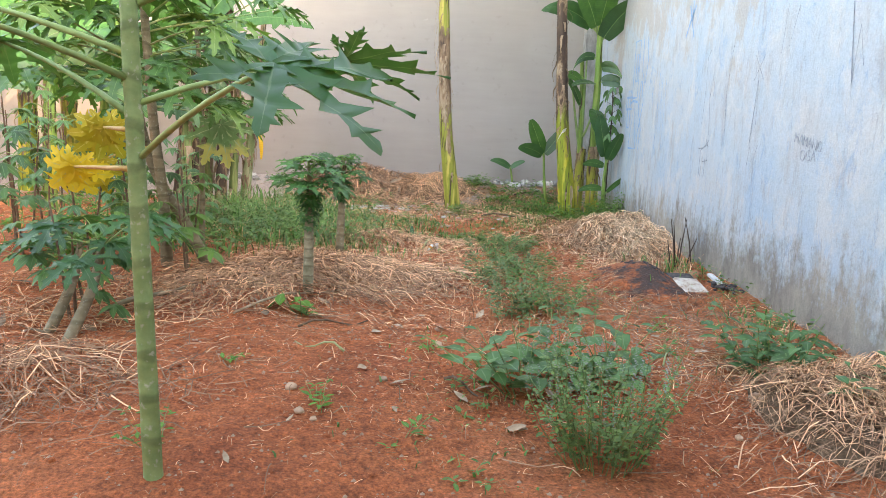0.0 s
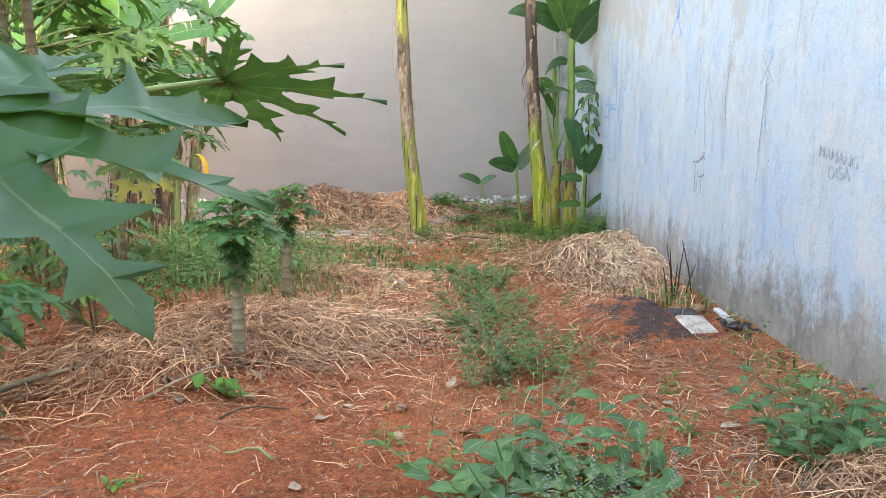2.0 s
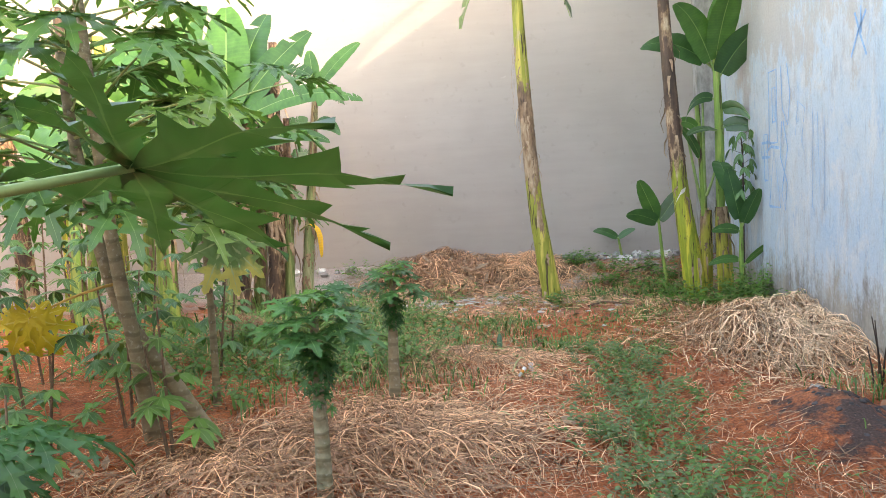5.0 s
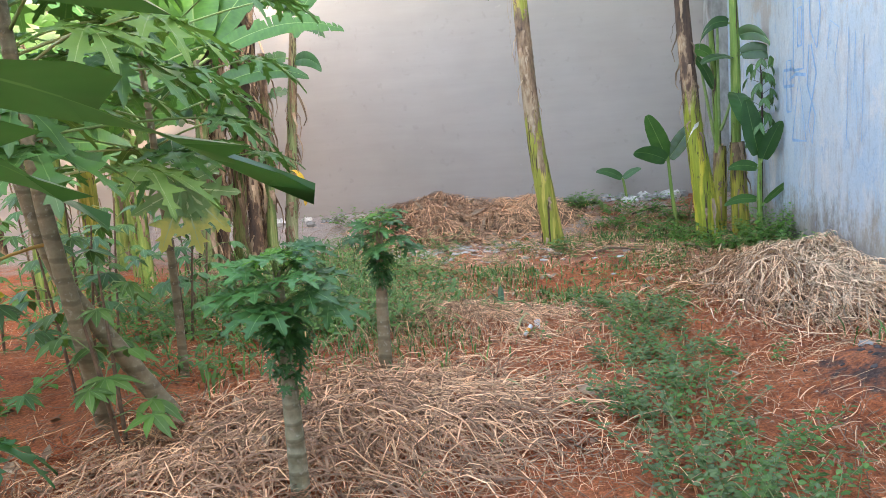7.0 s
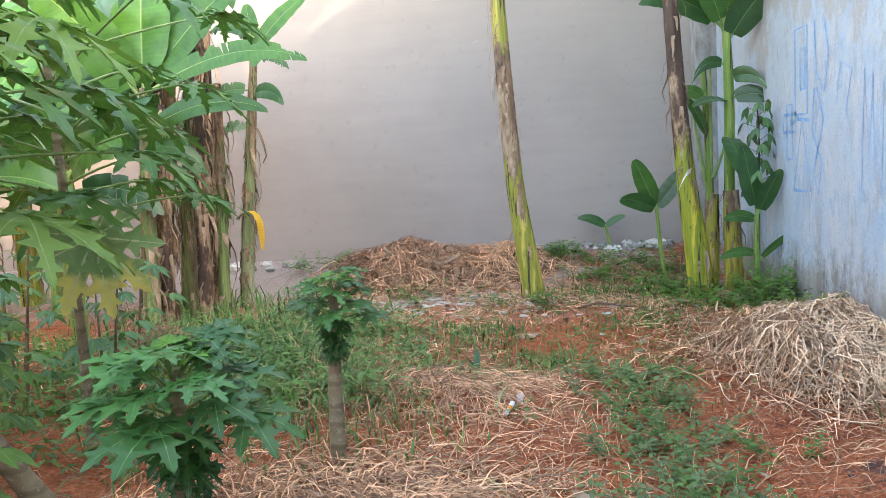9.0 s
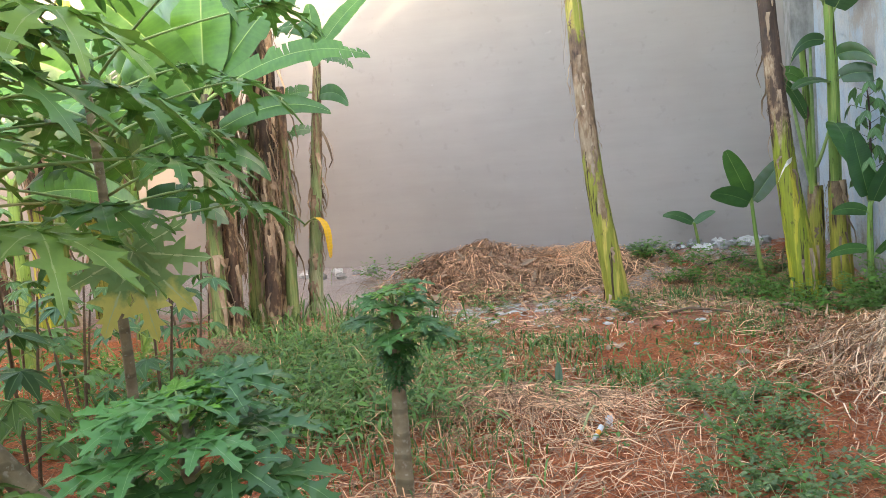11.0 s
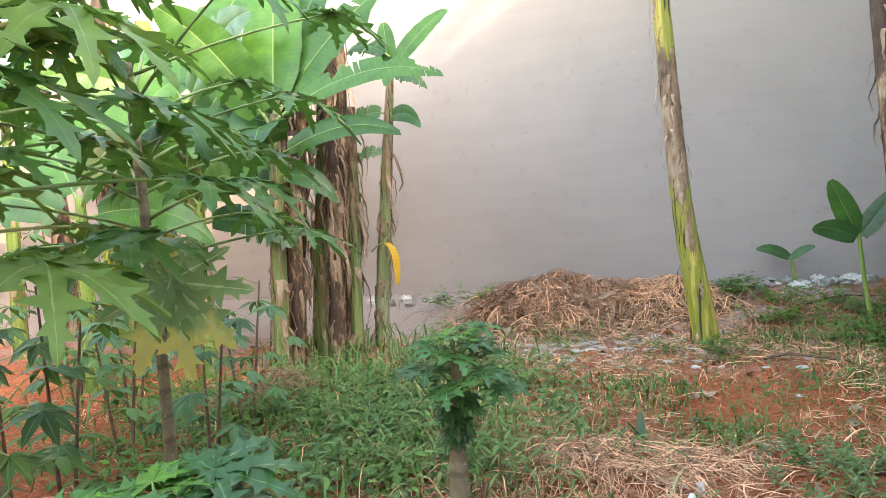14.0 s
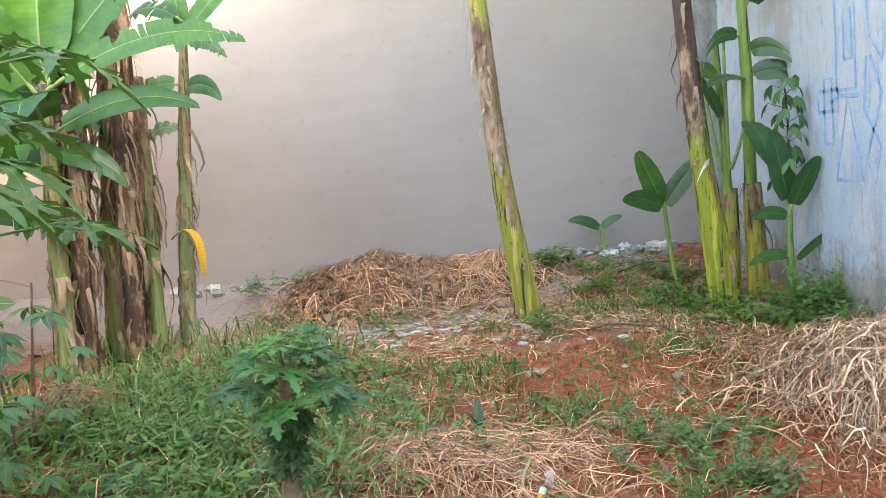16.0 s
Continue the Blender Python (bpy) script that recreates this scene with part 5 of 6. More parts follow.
def build_grass():
    rnd = random.Random(31)
    grass_blades(rnd, [(-2.6, 4.7, 0.45, 0.7, 1.0, 3), (-2.0, 3.7, 0.5, 0.7, 0.9, 3), (-1.55, 2.7, 0.35, 0.5, 0.7, 1.5), (-3.3, 4.4, 0.6, 0.7, 1.1, 2), (-3.3, 5.6, 0.5, 0.4, 1.2, 1.2),
                       (-3.2, 3.0, 0.7, 0.6, 0.8, 1.6), (-4.6, 3.8, 0.8, 1.0, 1.0, 1.2), (-2.0, 1.9, 0.3, 0.5, 0.7, 0.8), (-2.1, 5.6, 0.3, 0.5, 0.8, 0.8)],
                 1500, (0.08, 0.30), (0.003, 0.011), "grass", GRASS_MAT, "tall green grass growing under the banana clump", 0.8)
    grass_blades(rnd, [(-0.7, 3.6, 0.5, 0.5, 0.7, 1.2), (-1.1, 2.0, 0.35, 0.4, 0.8, 1.5), (1.1, 4.4, 0.3, 0.35, 0.4, 1.5), (0.9, 3.2, 0.3, 0.6, 0.4, 0.9), (1.6, 5.3, 0.35, 0.3, 0.7, 0.8),
                       (1.0, 6.3, 0.5, 0.4, 0.8, 0.7), (0.2, -2.2, 0.35, 0.6, 0.3, 0.8), (-0.2, 4.7, 0.4, 0.4, 0.5, 0.6),
                       (-0.9, 0.9, 0.5, 0.4, 0.5, 0.5), (-0.4, 5.2, 0.8, 0.5, 0.5, 0.6), (2.1, -0.9, 0.2, 0.6, 0.6, 0.8), (2.1, 1.6, 0.15, 0.3, 1.0, 0.4), (0.35, 3.9, 0.4, 0.4, 0.4, 0.5), (-0.55, 4.3, 0.2, 0.18, 0.8, 1.0), (0.05, 3.6, 0.16, 0.14, 0.7, 0.8), (0.95, 4.7, 0.25, 0.2, 0.6, 1.0), (0.6, 6.1, 0.12, 0.12, 1.1, 0.5), (1.3, 6.2, 0.25, 0.2, 1.1, 0.8)],
                 4200, (0.04, 0.16), (0.002, 0.007), "grass_tufts", GRASS_MAT, "thin green grass sprouting through the straw", 0.9)
    grass_blades(rnd, [(0.35, 1.4, 0.3, 1.1, 0.5, 0.8), (0.3, -0.2, 0.25, 0.5, 0.6, 0.6), (0.8, 3.3, 0.35, 0.6, 0.35, 0.5), (-0.9, 2.6, 0.5, 0.5, 0.8, 0.8), (2.15, 1.45, 0.12, 0.2, 0.8, 0.2), (1.1, 6.6, 0.5, 0.4, 0.6, 1.0), (-2.3, 4.0, 0.5, 0.7, 1.0, 1.2), (-1.6, 2.8, 0.4, 0.5, 0.8, 0.8)],
                 1500, (0.10, 0.30), (0.0012, 0.003), "dry_grass_tufts", STRAW_MAT, "thin dry grass stalks standing among the weeds", 0.9)


# ---- herbs and shrubs ----
def herb_parts(t, rnd, stems, tall, spread, leaf, leaf_w, per_stem, leaf_mat, stem_mat, radius=0.004, out_lean=0.5, droop=0.3, start=0.2, flowers=False, at=(0, 0)):
    st, lf, fl = Soup(), Soup(), Soup()
    for _ in range(stems):
        a = rnd.uniform(0, 2 * math.pi)
        r = spread * math.sqrt(rnd.random())
        base = Vector((at[0] + math.cos(a) * r * 0.5, at[1] + math.sin(a) * r * 0.5, -0.02))
        h = rnd.uniform(*tall)
        tip = base + Vector((math.cos(a) * r * out_lean * 1.3, math.sin(a) * r * out_lean * 1.3, h))
        mid = (base + tip) / 2 + Vector((rnd.uniform(-0.1, 0.1) * h, rnd.uniform(-0.1, 0.1) * h, 0.05 * h))
        pts = [base, base.lerp(mid, 0.6), mid, mid.lerp(tip, 0.5), tip]
        st.tube(pts, [radius, radius * 0.9, radius * 0.8, radius * 0.6, radius * 0.4], 5, False)
        for k in range(per_stem):
            f = start + (1 - start) * (k + rnd.random() * 0.6) / per_stem
            f = min(f, 0.999)
            i = int(f * 4)
            p = pts[i].lerp(pts[i + 1], f * 4 - i)
            b = k * 2.4 + rnd.uniform(-0.4, 0.4)
            d = Vector((math.cos(b), math.sin(b), rnd.uniform(-0.2, 0.7)))
            L = leaf * rnd.uniform(0.6, 1.2) * (1.1 - 0.4 * f)
            lf.leaflet(p + d * 0.01, d, Vector((0, 0, 1)) + Vector((rnd.uniform(-0.3, 0.3), rnd.uniform(-0.3, 0.3), 0)), L, leaf_w * L / leaf, droop)
        if flowers:
            for k in range(16):
                p = tip + Vector((0, 0, 0.008 * k))
                b = k * 2.0
                fl.leaflet(p, Vector((math.cos(b), math.sin(b), 0.3)), Vector((0, 0, 1)), 0.009, 0.004, 0.1)
    tagged(st.make("stem", stem_mat, t), kind="stuff")
    tagged(lf.make("foliage", leaf_mat, t), kind="stuff")
    if flowers:
        tagged(fl.make("flower_spike", FLOWER, t), kind="stuff")


FLOWER = mat_noise("basil_flower", [(0.3, (0.16, 0.19, 0.14)), (0.7, (0.30, 0.30, 0.27))], 40, 0.7, bumps=0)


def herb(name, x, y, label, category, seed, group="", **kw):
    t = thing(name, (x, y, height(x, y)), label, category, group)
    herb_parts(t, random.Random(seed), **kw)
    return t


def cassava_leaf(s, centre, way, size, rnd, fingers=6):
    """Long leaflets that hang from one point like an open hand of fingers."""
    d = Vector(way).normalized()
    side = d.cross(Vector((0, 0, 1)))
    side = side.normalized() if side.length > 0.05 else Vector((1, 0, 0))
    for k in range(fingers):
        a = radians(-105 + 210 * k / (fingers - 1)) + rnd.uniform(-0.12, 0.12)
        v = (d * math.cos(a) + side * math.sin(a)) + Vector((0, 0, -0.08))
        s.leaflet(Vector(centre), v, Vector((rnd.uniform(-0.2, 0.2), -0.25, 1)), size * (1 - 0.12 * abs(math.sin(a))) * rnd.uniform(0.85, 1.1), size * 0.19, 0.35)


def shrub(x, y, tall, n, seed, label, leaf=0.17, material=None, lean=(0.0, 0.0), stems=2, low=0.25):
    rnd = random.Random(seed)
    t = thing("shrub", (x, y, height(x, y)), label, "shrub", "cassava-like shrubs")
    for j in range(stems):
        a = 2.1 * j + seed
        off = Vector((math.cos(a), math.sin(a), 0)) * 0.12
        h = tall * (1 - 0.18 * j)
        line = [Vector((0, 0, -0.05)) + off * 0.3, off * 0.8 + Vector((lean[0] * 0.4, lean[1] * 0.4, h * 0.5)), off * 1.3 + Vector((lean[0], lean[1], h))]
        trunk_part(t, line, [0.012, 0.009, 0.005], STEM_BROWN, "stem", 7, 14)
        st, lf = Soup(), Soup()
        for k in range(n // stems):
            f = low + (1 - low) * (k + rnd.random()) / (n // stems)
            p = line[0].lerp(line[1], f * 2) if f < 0.5 else line[1].lerp(line[2], f * 2 - 1)
            b = k * 2.4 + rnd.uniform(-0.4, 0.4)
            out = Vector((math.cos(b), math.sin(b), 0))
            c = p + out * rnd.uniform(0.14, 0.30) + Vector((0, 0, rnd.uniform(-0.02, 0.12)))
            st.tube([p, p.lerp(c, 0.5) + Vector((0, 0, 0.03)), c], [0.004, 0.003, 0.002], 4, False)
            cassava_leaf(lf, c, out + Vector((0, 0, -0.3)), leaf * rnd.uniform(0.7, 1.2), rnd)
        tagged(st.make("leaf_stalk", STALK_GREEN, t), kind="stuff")
        tagged(lf.make("foliage", material or HERB_LEAF, t), kind="stuff")


def build_herbs():
    herb("basil", 0.66, -2.76, "bushy flowering basil plant with grey-green spikes", "plant", 3, stems=70, tall=(0.24, 0.56), spread=0.29, leaf=0.034, leaf_w=0.011, per_stem=24,
         leaf_mat=HERB_BASIL, stem_mat=STALK_GREEN, radius=0.0025, out_lean=0.55, flowers=True)
    herb("leafy_weed", 0.42, -1.95, "low leafy weed with broad dark green leaves", "plant", 5, "broad-leaved weeds", stems=20, tall=(0.14, 0.42), spread=0.34, leaf=0.13, leaf_w=0.054, per_stem=5,
         leaf_mat=HERB_BROAD, stem_mat=STALK_GREEN, out_lean=0.9, droop=0.35)
    herb("leafy_weed", 0.80, -1.90, "low leafy weed with broad dark green leaves", "plant", 6, "broad-leaved weeds", stems=16, tall=(0.14, 0.38), spread=0.28, leaf=0.12, leaf_w=0.05, per_stem=5,
         leaf_mat=HERB_BROAD, stem_mat=STALK_GREEN, out_lean=0.9, droop=0.35)
    herb("leafy_weed", 1.80, -1.55, "leafy weed with pointed green leaves by the wall", "plant", 8, "broad-leaved weeds", stems=22, tall=(0.16, 0.46), spread=0.30, leaf=0.12, leaf_w=0.034, per_stem=8,
         leaf_mat=HERB_BROAD, stem_mat=STALK_GREEN, out_lean=0.9, droop=0.3)
    herb("leafy_weed", 2.12, -2.35, "leafy weed with pointed green leaves by the wall", "plant", 9, "broad-leaved weeds", stems=10, tall=(0.12, 0.3), spread=0.22, leaf=0.12, leaf_w=0.034, per_stem=7,
         leaf_mat=HERB_BROAD, stem_mat=STALK_GREEN, out_lean=0.9, droop=0.3)
    herb("leafy_weed", -0.96, -0.76, "small weed with broad pale leaves at a papaya's foot", "plant", 10, "", stems=4, tall=(0.05, 0.22), spread=0.16, leaf=0.13, leaf_w=0.05, per_stem=3,
         leaf_mat=HERB_BRIGHT, stem_mat=STALK_GREEN, out_lean=0.9, droop=0.5)
    rnd = random.Random(55)
    # the strip of weeds along the path
    for i in range(46):
        f = i / 45
        y = -0.7 + 4.0 * f ** 1.15 + rnd.uniform(-0.2, 0.2)
        x = 0.60 - 0.06 * f + rnd.gauss(0, 0.17 + 0.05 * f)
        herb("weed", x, y, "thin upright weed with small green leaves", "plant", 600 + i, "weeds along the path", stems=rnd.randint(4, 8), tall=(0.10, 0.30 - 0.12 * f), spread=0.22, leaf=0.040, leaf_w=0.014, per_stem=22,
             leaf_mat=HERB_LEAF if i % 2 else HERB_GREY, stem_mat=STALK_GREEN if i % 3 else STALK_PALE, radius=0.002, out_lean=0.8, droop=0.2)
    for i, (x, y) in enumerate(((0.15, -2.35), (-0.2, -2.75), (0.25, -1.7), (-0.1, -1.45), (0.05, -2.0), (-0.55, -2.45), (-1.25, -2.55), (-1.2, -1.95), (1.25, -1.3), (1.5, -0.6), (1.35, 0.2), (2.15, -0.55), (0.1, -3.0), (-1.1, -2.9),
                                (0.95, 3.0), (1.2, 3.9), (0.3, 4.4), (-0.3, 3.2), (-0.6, 4.4), (0.2, 5.3), (0.6, 5.8), (1.1, 5.2), (0.45, 3.3), (-0.45, 5.4), (-1.2, 4.6), (0.9, 4.7), (-0.1, 2.2))):
        herb("weed", x, y, "small green seedling on the red earth", "plant", 700 + i, "seedlings", stems=rnd.randint(3, 6), tall=(0.04, 0.13), spread=0.12, leaf=0.05, leaf_w=0.013, per_stem=6,
             leaf_mat=HERB_BRIGHT if i % 2 else HERB_LEAF, stem_mat=STALK_GREEN, radius=0.002, out_lean=0.9, droop=0.2)
    for i in range(46):
        x, y = rnd.uniform(-1.6, 1.9), rnd.uniform(3.4, 6.9)
        herb("weed", x, y, "low green weed growing through the straw", "plant", 1300 + i, "low weeds", stems=rnd.randint(4, 8), tall=(0.03, 0.12), spread=0.2, leaf=0.06, leaf_w=0.012, per_stem=6,
             leaf_mat=HERB_LEAF if i % 3 else GRASS_MAT, stem_mat=STALK_GREEN, radius=0.002, out_lean=1.0, droop=0.25)
    for i in range(9):
        herb("weed", 2.2 + rnd.uniform(-0.1, 0.08), -1.1 + 0.35 * i, "small green weed at the foot of the wall", "plant", 1360 + i, "weeds at the wall's foot", stems=5, tall=(0.05, 0.2), spread=0.16, leaf=0.05, leaf_w=0.014, per_stem=8,
             leaf_mat=HERB_LEAF, stem_mat=STALK_GREEN, radius=0.002, out_lean=0.9, droop=0.25)
    # feathery green plants at the foot of the corner
    for i, (x, y, h) in enumerate(((2.12, 5.15, 0.40), (1.9, 5.3, 0.34), (2.2, 5.4, 0.42), (2.05, 4.85, 0.36), (2.24, 5.0, 0.42), (1.75, 5.2, 0.26), (2.2, 4.8, 0.3), (2.22, 4.35, 0.32), (1.35, 5.7, 0.26), (1.2, 6.35, 0.3), (1.55, 6.7, 0.34), (0.55, 6.9, 0.26), (1.85, 5.75, 0.24), (0.2, 7.6, 0.28), (-2.75, 7.6, 0.26), (-0.1, 5.5, 0.2), (0.95, 6.6, 0.3), (1.15, 7.1, 0.34), (1.75, 6.9, 0.3), (0.75, 7.3, 0.26), (1.45, 6.1, 0.3), (2.0, 4.6, 0.3), (2.28, 5.2, 0.36))):
        herb("weed", x, y, "feathery bright green weed near the wall", "plant", 800 + i, "feathery weeds", stems=12, tall=(h * 0.4, h * 1.15), spread=0.32, leaf=0.07, leaf_w=0.021, per_stem=16,
             leaf_mat=HERB_BRIGHT if i % 3 else HERB_LEAF, stem_mat=STALK_GREEN, radius=0.0025, out_lean=0.9, droop=0.3)
    herb("leafy_weed", 0.35, 7.75, "blue-green leafy weed below the wall", "plant", 820, "", stems=9, tall=(0.12, 0.26), spread=0.22, leaf=0.13, leaf_w=0.045, per_stem=6, leaf_mat=HERB_GREY, stem_mat=STALK_GREEN, out_lean=0.9)
    for i, (x, y) in enumerate(((-0.66, 3.22), (-0.48, 3.42))):
        t = thing("banana_shoot", (x, y, height(x, y)), "tiny banana shoot with upright leaves in the straw", "banana plant", "tiny banana shoots")
        for j in range(2):
            a = 2.4 * j + 0.6 + i
            banana_leaf(t, (0, 0, 0), (math.cos(a) * 0.7, math.sin(a) * 0.4, 1), 0.15, 0.026, BANANA_DARK, 0.5, seed=900 + 5 * i + j, stalk_len=0.3)
    # leafy grass in clumps under the bananas
    for i in range(50):
        x, y = rnd.gauss(-2.35, 0.55), rnd.gauss(3.9, 0.95)
        if i > 40:
            x, y = rnd.gauss(-1.25, 0.3), rnd.gauss(2.4, 0.5)
        herb("grass_clump", x, y, "clump of leafy green grass with narrow blades", "grass", 1200 + i, "leafy grass clumps", stems=11, tall=(0.10, 0.34), spread=0.3, leaf=0.15, leaf_w=0.011, per_stem=8,
             leaf_mat=GRASS_MAT, stem_mat=STALK_GREEN, radius=0.002, out_lean=1.0, droop=0.45, start=0.1)
    # soft leafy weeds among the grass
    for i in range(40):
        x, y = rnd.gauss(-2.2, 0.6), rnd.gauss(3.5, 0.8)
        herb("leafy_weed", x, y, "soft leafy weed standing among green grass", "plant", 1420 + i, "leafy weeds in the grass", stems=9, tall=(0.10, 0.32), spread=0.3, leaf=0.085, leaf_w=0.020, per_stem=9,
             leaf_mat=(HERB_LEAF, HERB_BROAD, GRASS_MAT)[i % 3], stem_mat=STALK_GREEN, radius=0.0025, out_lean=0.9, droop=0.4)
    # low broad-leaved cover beneath the shrubs
    for i in range(52):
        x, y = (rnd.uniform(-4.2, -1.7), rnd.uniform(2.0, 4.4)) if i < 34 else (rnd.uniform(-6.0, -3.0), rnd.uniform(0.8, 5.0))
        herb("ground_cover", x, y, "low creeping plant with round bright leaves", "plant", 840 + i, "creeping plants", stems=8, tall=(0.05, 0.24), spread=0.34, leaf=0.075, leaf_w=0.032, per_stem=5,
             leaf_mat=HERB_BRIGHT, stem_mat=STALK_GREEN, out_lean=1.0, droop=0.35)
    for i, (x, y, h, n) in enumerate(((-2.05, 0.25, 0.85, 20), (-2.75, 1.0, 1.0, 24), (-2.9, 0.3, 1.1, 24), (-3.1, 1.6, 1.2, 26), (-2.75, 2.3, 0.9, 22), (-3.4, 2.4, 1.1, 24), (-2.5, -0.5, 0.6, 16), (-2.35, -1.0, 0.75, 20), (-3.7, 0.9, 1.3, 26), (-3.9, 3.1, 1.0, 22), (-3.3, -0.4, 1.1, 22), (-3.0, 3.1, 1.0, 26), (-4.2, 2.2, 1.5, 40), (-4.0, 1.3, 1.5, 40), (-4.8, 3.6, 1.5, 40), (-5.4, 2.6, 1.6, 44), (-4.6, 0.4, 1.4, 36))):
        shrub(x, y, h, int(n * 0.62), 40 + i, "leafy shrub with thin brown stems and fingered leaves", leaf=0.15, material=HERB_BROAD if i % 3 else HERB_LEAF, low=0.2)
    rnd2 = random.Random(91)
    for i, (x, y, s) in enumerate(((-2.3, -1.1, 0.24), (-2.08, -1.3, 0.25))):
        t = thing("papaya_plant", (x, y, height(x, y)), "low leaning papaya with dark spreading leaves", "plant")
        trunk_part(t, [(-0.05, -0.3, -0.04), (0.0, -0.05, 0.25), (0.02, 0.05, 0.5)], [0.035, 0.03, 0.02], PAPAYA_BARK, rings=16)
        for j in range(6):
            a = j * 2.4
            out = Vector((math.cos(a), math.sin(a), 0))
            papaya_leaf(t, (0.02, 0.05, 0.48), Vector((0.02, 0.05, 0.5)) + out * rnd2.uniform(0.2, 0.4) + Vector((0, 0, rnd2.uniform(-0.05, 0.2))), out + Vector((0, 0, -0.3)), (out.x * 0.3, out.y * 0.3, 1), s, PAPAYA_DARK, seed=1000 + 10 * i + j, thick=0.006, lobes=7)
    # slim plant with drooping leaves against the wall
    t = thing("shrub", (2.22, 5.75, height(2.22, 5.75)), "slim dark shrub with drooping leaves against the wall", "shrub")
    trunk_part(t, [(0, 0, -0.05), (0.01, 0, 0.7), (0.02, 0, 1.55), (0.0, 0, 1.85)], [0.014, 0.012, 0.009, 0.005], TWIG_MAT, "stem", 7, 18)
    st, lf = Soup(), Soup()
    for k in range(30):
        p = Vector((0.015, 0, 0.95 + 0.9 * k / 29))
        a = k * 2.4
        out = Vector((math.cos(a) * 0.7, math.sin(a), 0))
        c = p + out * rnd2.uniform(0.08, 0.2) + Vector((0, 0, 0.06))
        st.tube([p, c], [0.003, 0.002], 4, False)
        for j in range(4):
            b = a + rnd2.uniform(-1.0, 1.0)
            lf.leaflet(c, Vector((math.cos(b) * 0.6, math.sin(b) * 0.6, -0.7)), out + Vector((0, 0, 0.5)), 0.13 * rnd2.uniform(0.7, 1.2), 0.026, 0.3)
    st.make("twigs", TWIG_MAT, t)
    tagged(lf.make("foliage", HERB_BROAD, t), kind="stuff")


# ---- stones, rubbish and twigs ----
STONE = mat_noise("pale_stone", [(0.3, (0.38, 0.21, 0.13)), (0.7, (0.62, 0.44, 0.32))], 14, 0.9, bumps=0.6, spread=0.25)
CEMENT = mat_noise("white_rubble", [(0.3, (0.48, 0.46, 0.44)), (0.7, (0.72, 0.71, 0.69))], 10, 0.9, bumps=0.6, spread=0.15)
BRICK_RED = mat_noise("red_brick", [(0.3, (0.32, 0.13, 0.07)), (0.7, (0.50, 0.25, 0.15))], 16, 0.9, bumps=0.5)
TILE_MAT = mat_noise("marbled_tile", [(0.38, (0.40, 0.25, 0.18)), (0.52, (0.62, 0.53, 0.46)), (0.7, (0.70, 0.66, 0.60))], 13, 0.35, bumps=0.1)
WHITE_PLASTIC = mat_noise("white_plastic", [(0.3, (0.68, 0.68, 0.68)), (0.7, (0.82, 0.82, 0.82))], 8, 0.45, bumps=0.1)
PAPER = mat_noise("dirty_paper", [(0.3, (0.50, 0.50, 0.52)), (0.7, (0.72, 0.72, 0.74))], 14, 0.8, bumps=0.2)
CHAR = mat_noise("charred_rubbish", [(0.35, (0.025, 0.020, 0.022)), (0.7, (0.12, 0.10, 0.10))], 22, 0.75, bumps=0.7, dist=0.01)
ORANGE_PRINT = mat_noise("orange_print", [(0.3, (0.75, 0.25, 0.03)), (0.7, (0.85, 0.35, 0.06))], 8, 0.5, bumps=0)


def lump(s, c, r, rnd, squash=0.65, rough=(0.82, 1.15)):
    """A rounded stone of uneven outline."""
    c = Vector(c)
    rows = []
    for i in range(5):
        th = math.pi * (i + 0.35) / 5.2
        row = []
        for k in range(8):
            a = 2 * math.pi * k / 8
            d = Vector((math.sin(th) * math.cos(a), math.sin(th) * math.sin(a), math.cos(th) * squash))
            row.append(s.add(c + d * r * rnd.uniform(*rough)))
        rows.append(row)
    for a, b in zip(rows, rows[1:]):
        for k in range(8):
            s.f.append((a[k], b[k], b[(k + 1) % 8], a[(k + 1) % 8]))
    s.f.append(tuple(rows[0]))
    s.f.append(tuple(reversed(rows[-1])))


def stone(x, y, r, seed, material, name, label, group="", rough=(0.82, 1.15)):
    s = Soup()
    lump(s, (0, 0, 0), r, random.Random(seed), 0.65, rough)
    ob = s.make(name, material, smooth=rough[0] > 0.7)
    ob.location = (x, y, height(x, y) + r * 0.35)
    return tagged(ob, label, "stone", group)


def slab(name, x, y, w, d, thick, turn, tilt, material, label, category, z=0.0):
    rnd = random.Random(w)
    bm = bmesh.new()
    bmesh.ops.create_cube(bm, size=1.0)
    bmesh.ops.scale(bm, vec=(w, d, thick), verts=bm.verts)
    for v in bm.verts:
        v.co.x += rnd.uniform(-0.08, 0.08) * w
        v.co.y += rnd.uniform(-0.08, 0.08) * d
    bmesh.ops.bevel(bm, geom=bm.edges[:], offset=min(thick, w, d) * 0.2, segments=1, affect="EDGES")
    me = bpy.data.meshes.new(name)
    bm.to_mesh(me)
    bm.free()
    me.materials.append(material)
    ob = new(name, me)
    ob.matrix_world = pose(x, y, height(x, y) + z, tilt[0], tilt[1], turn)
    return tagged(ob, label, category)


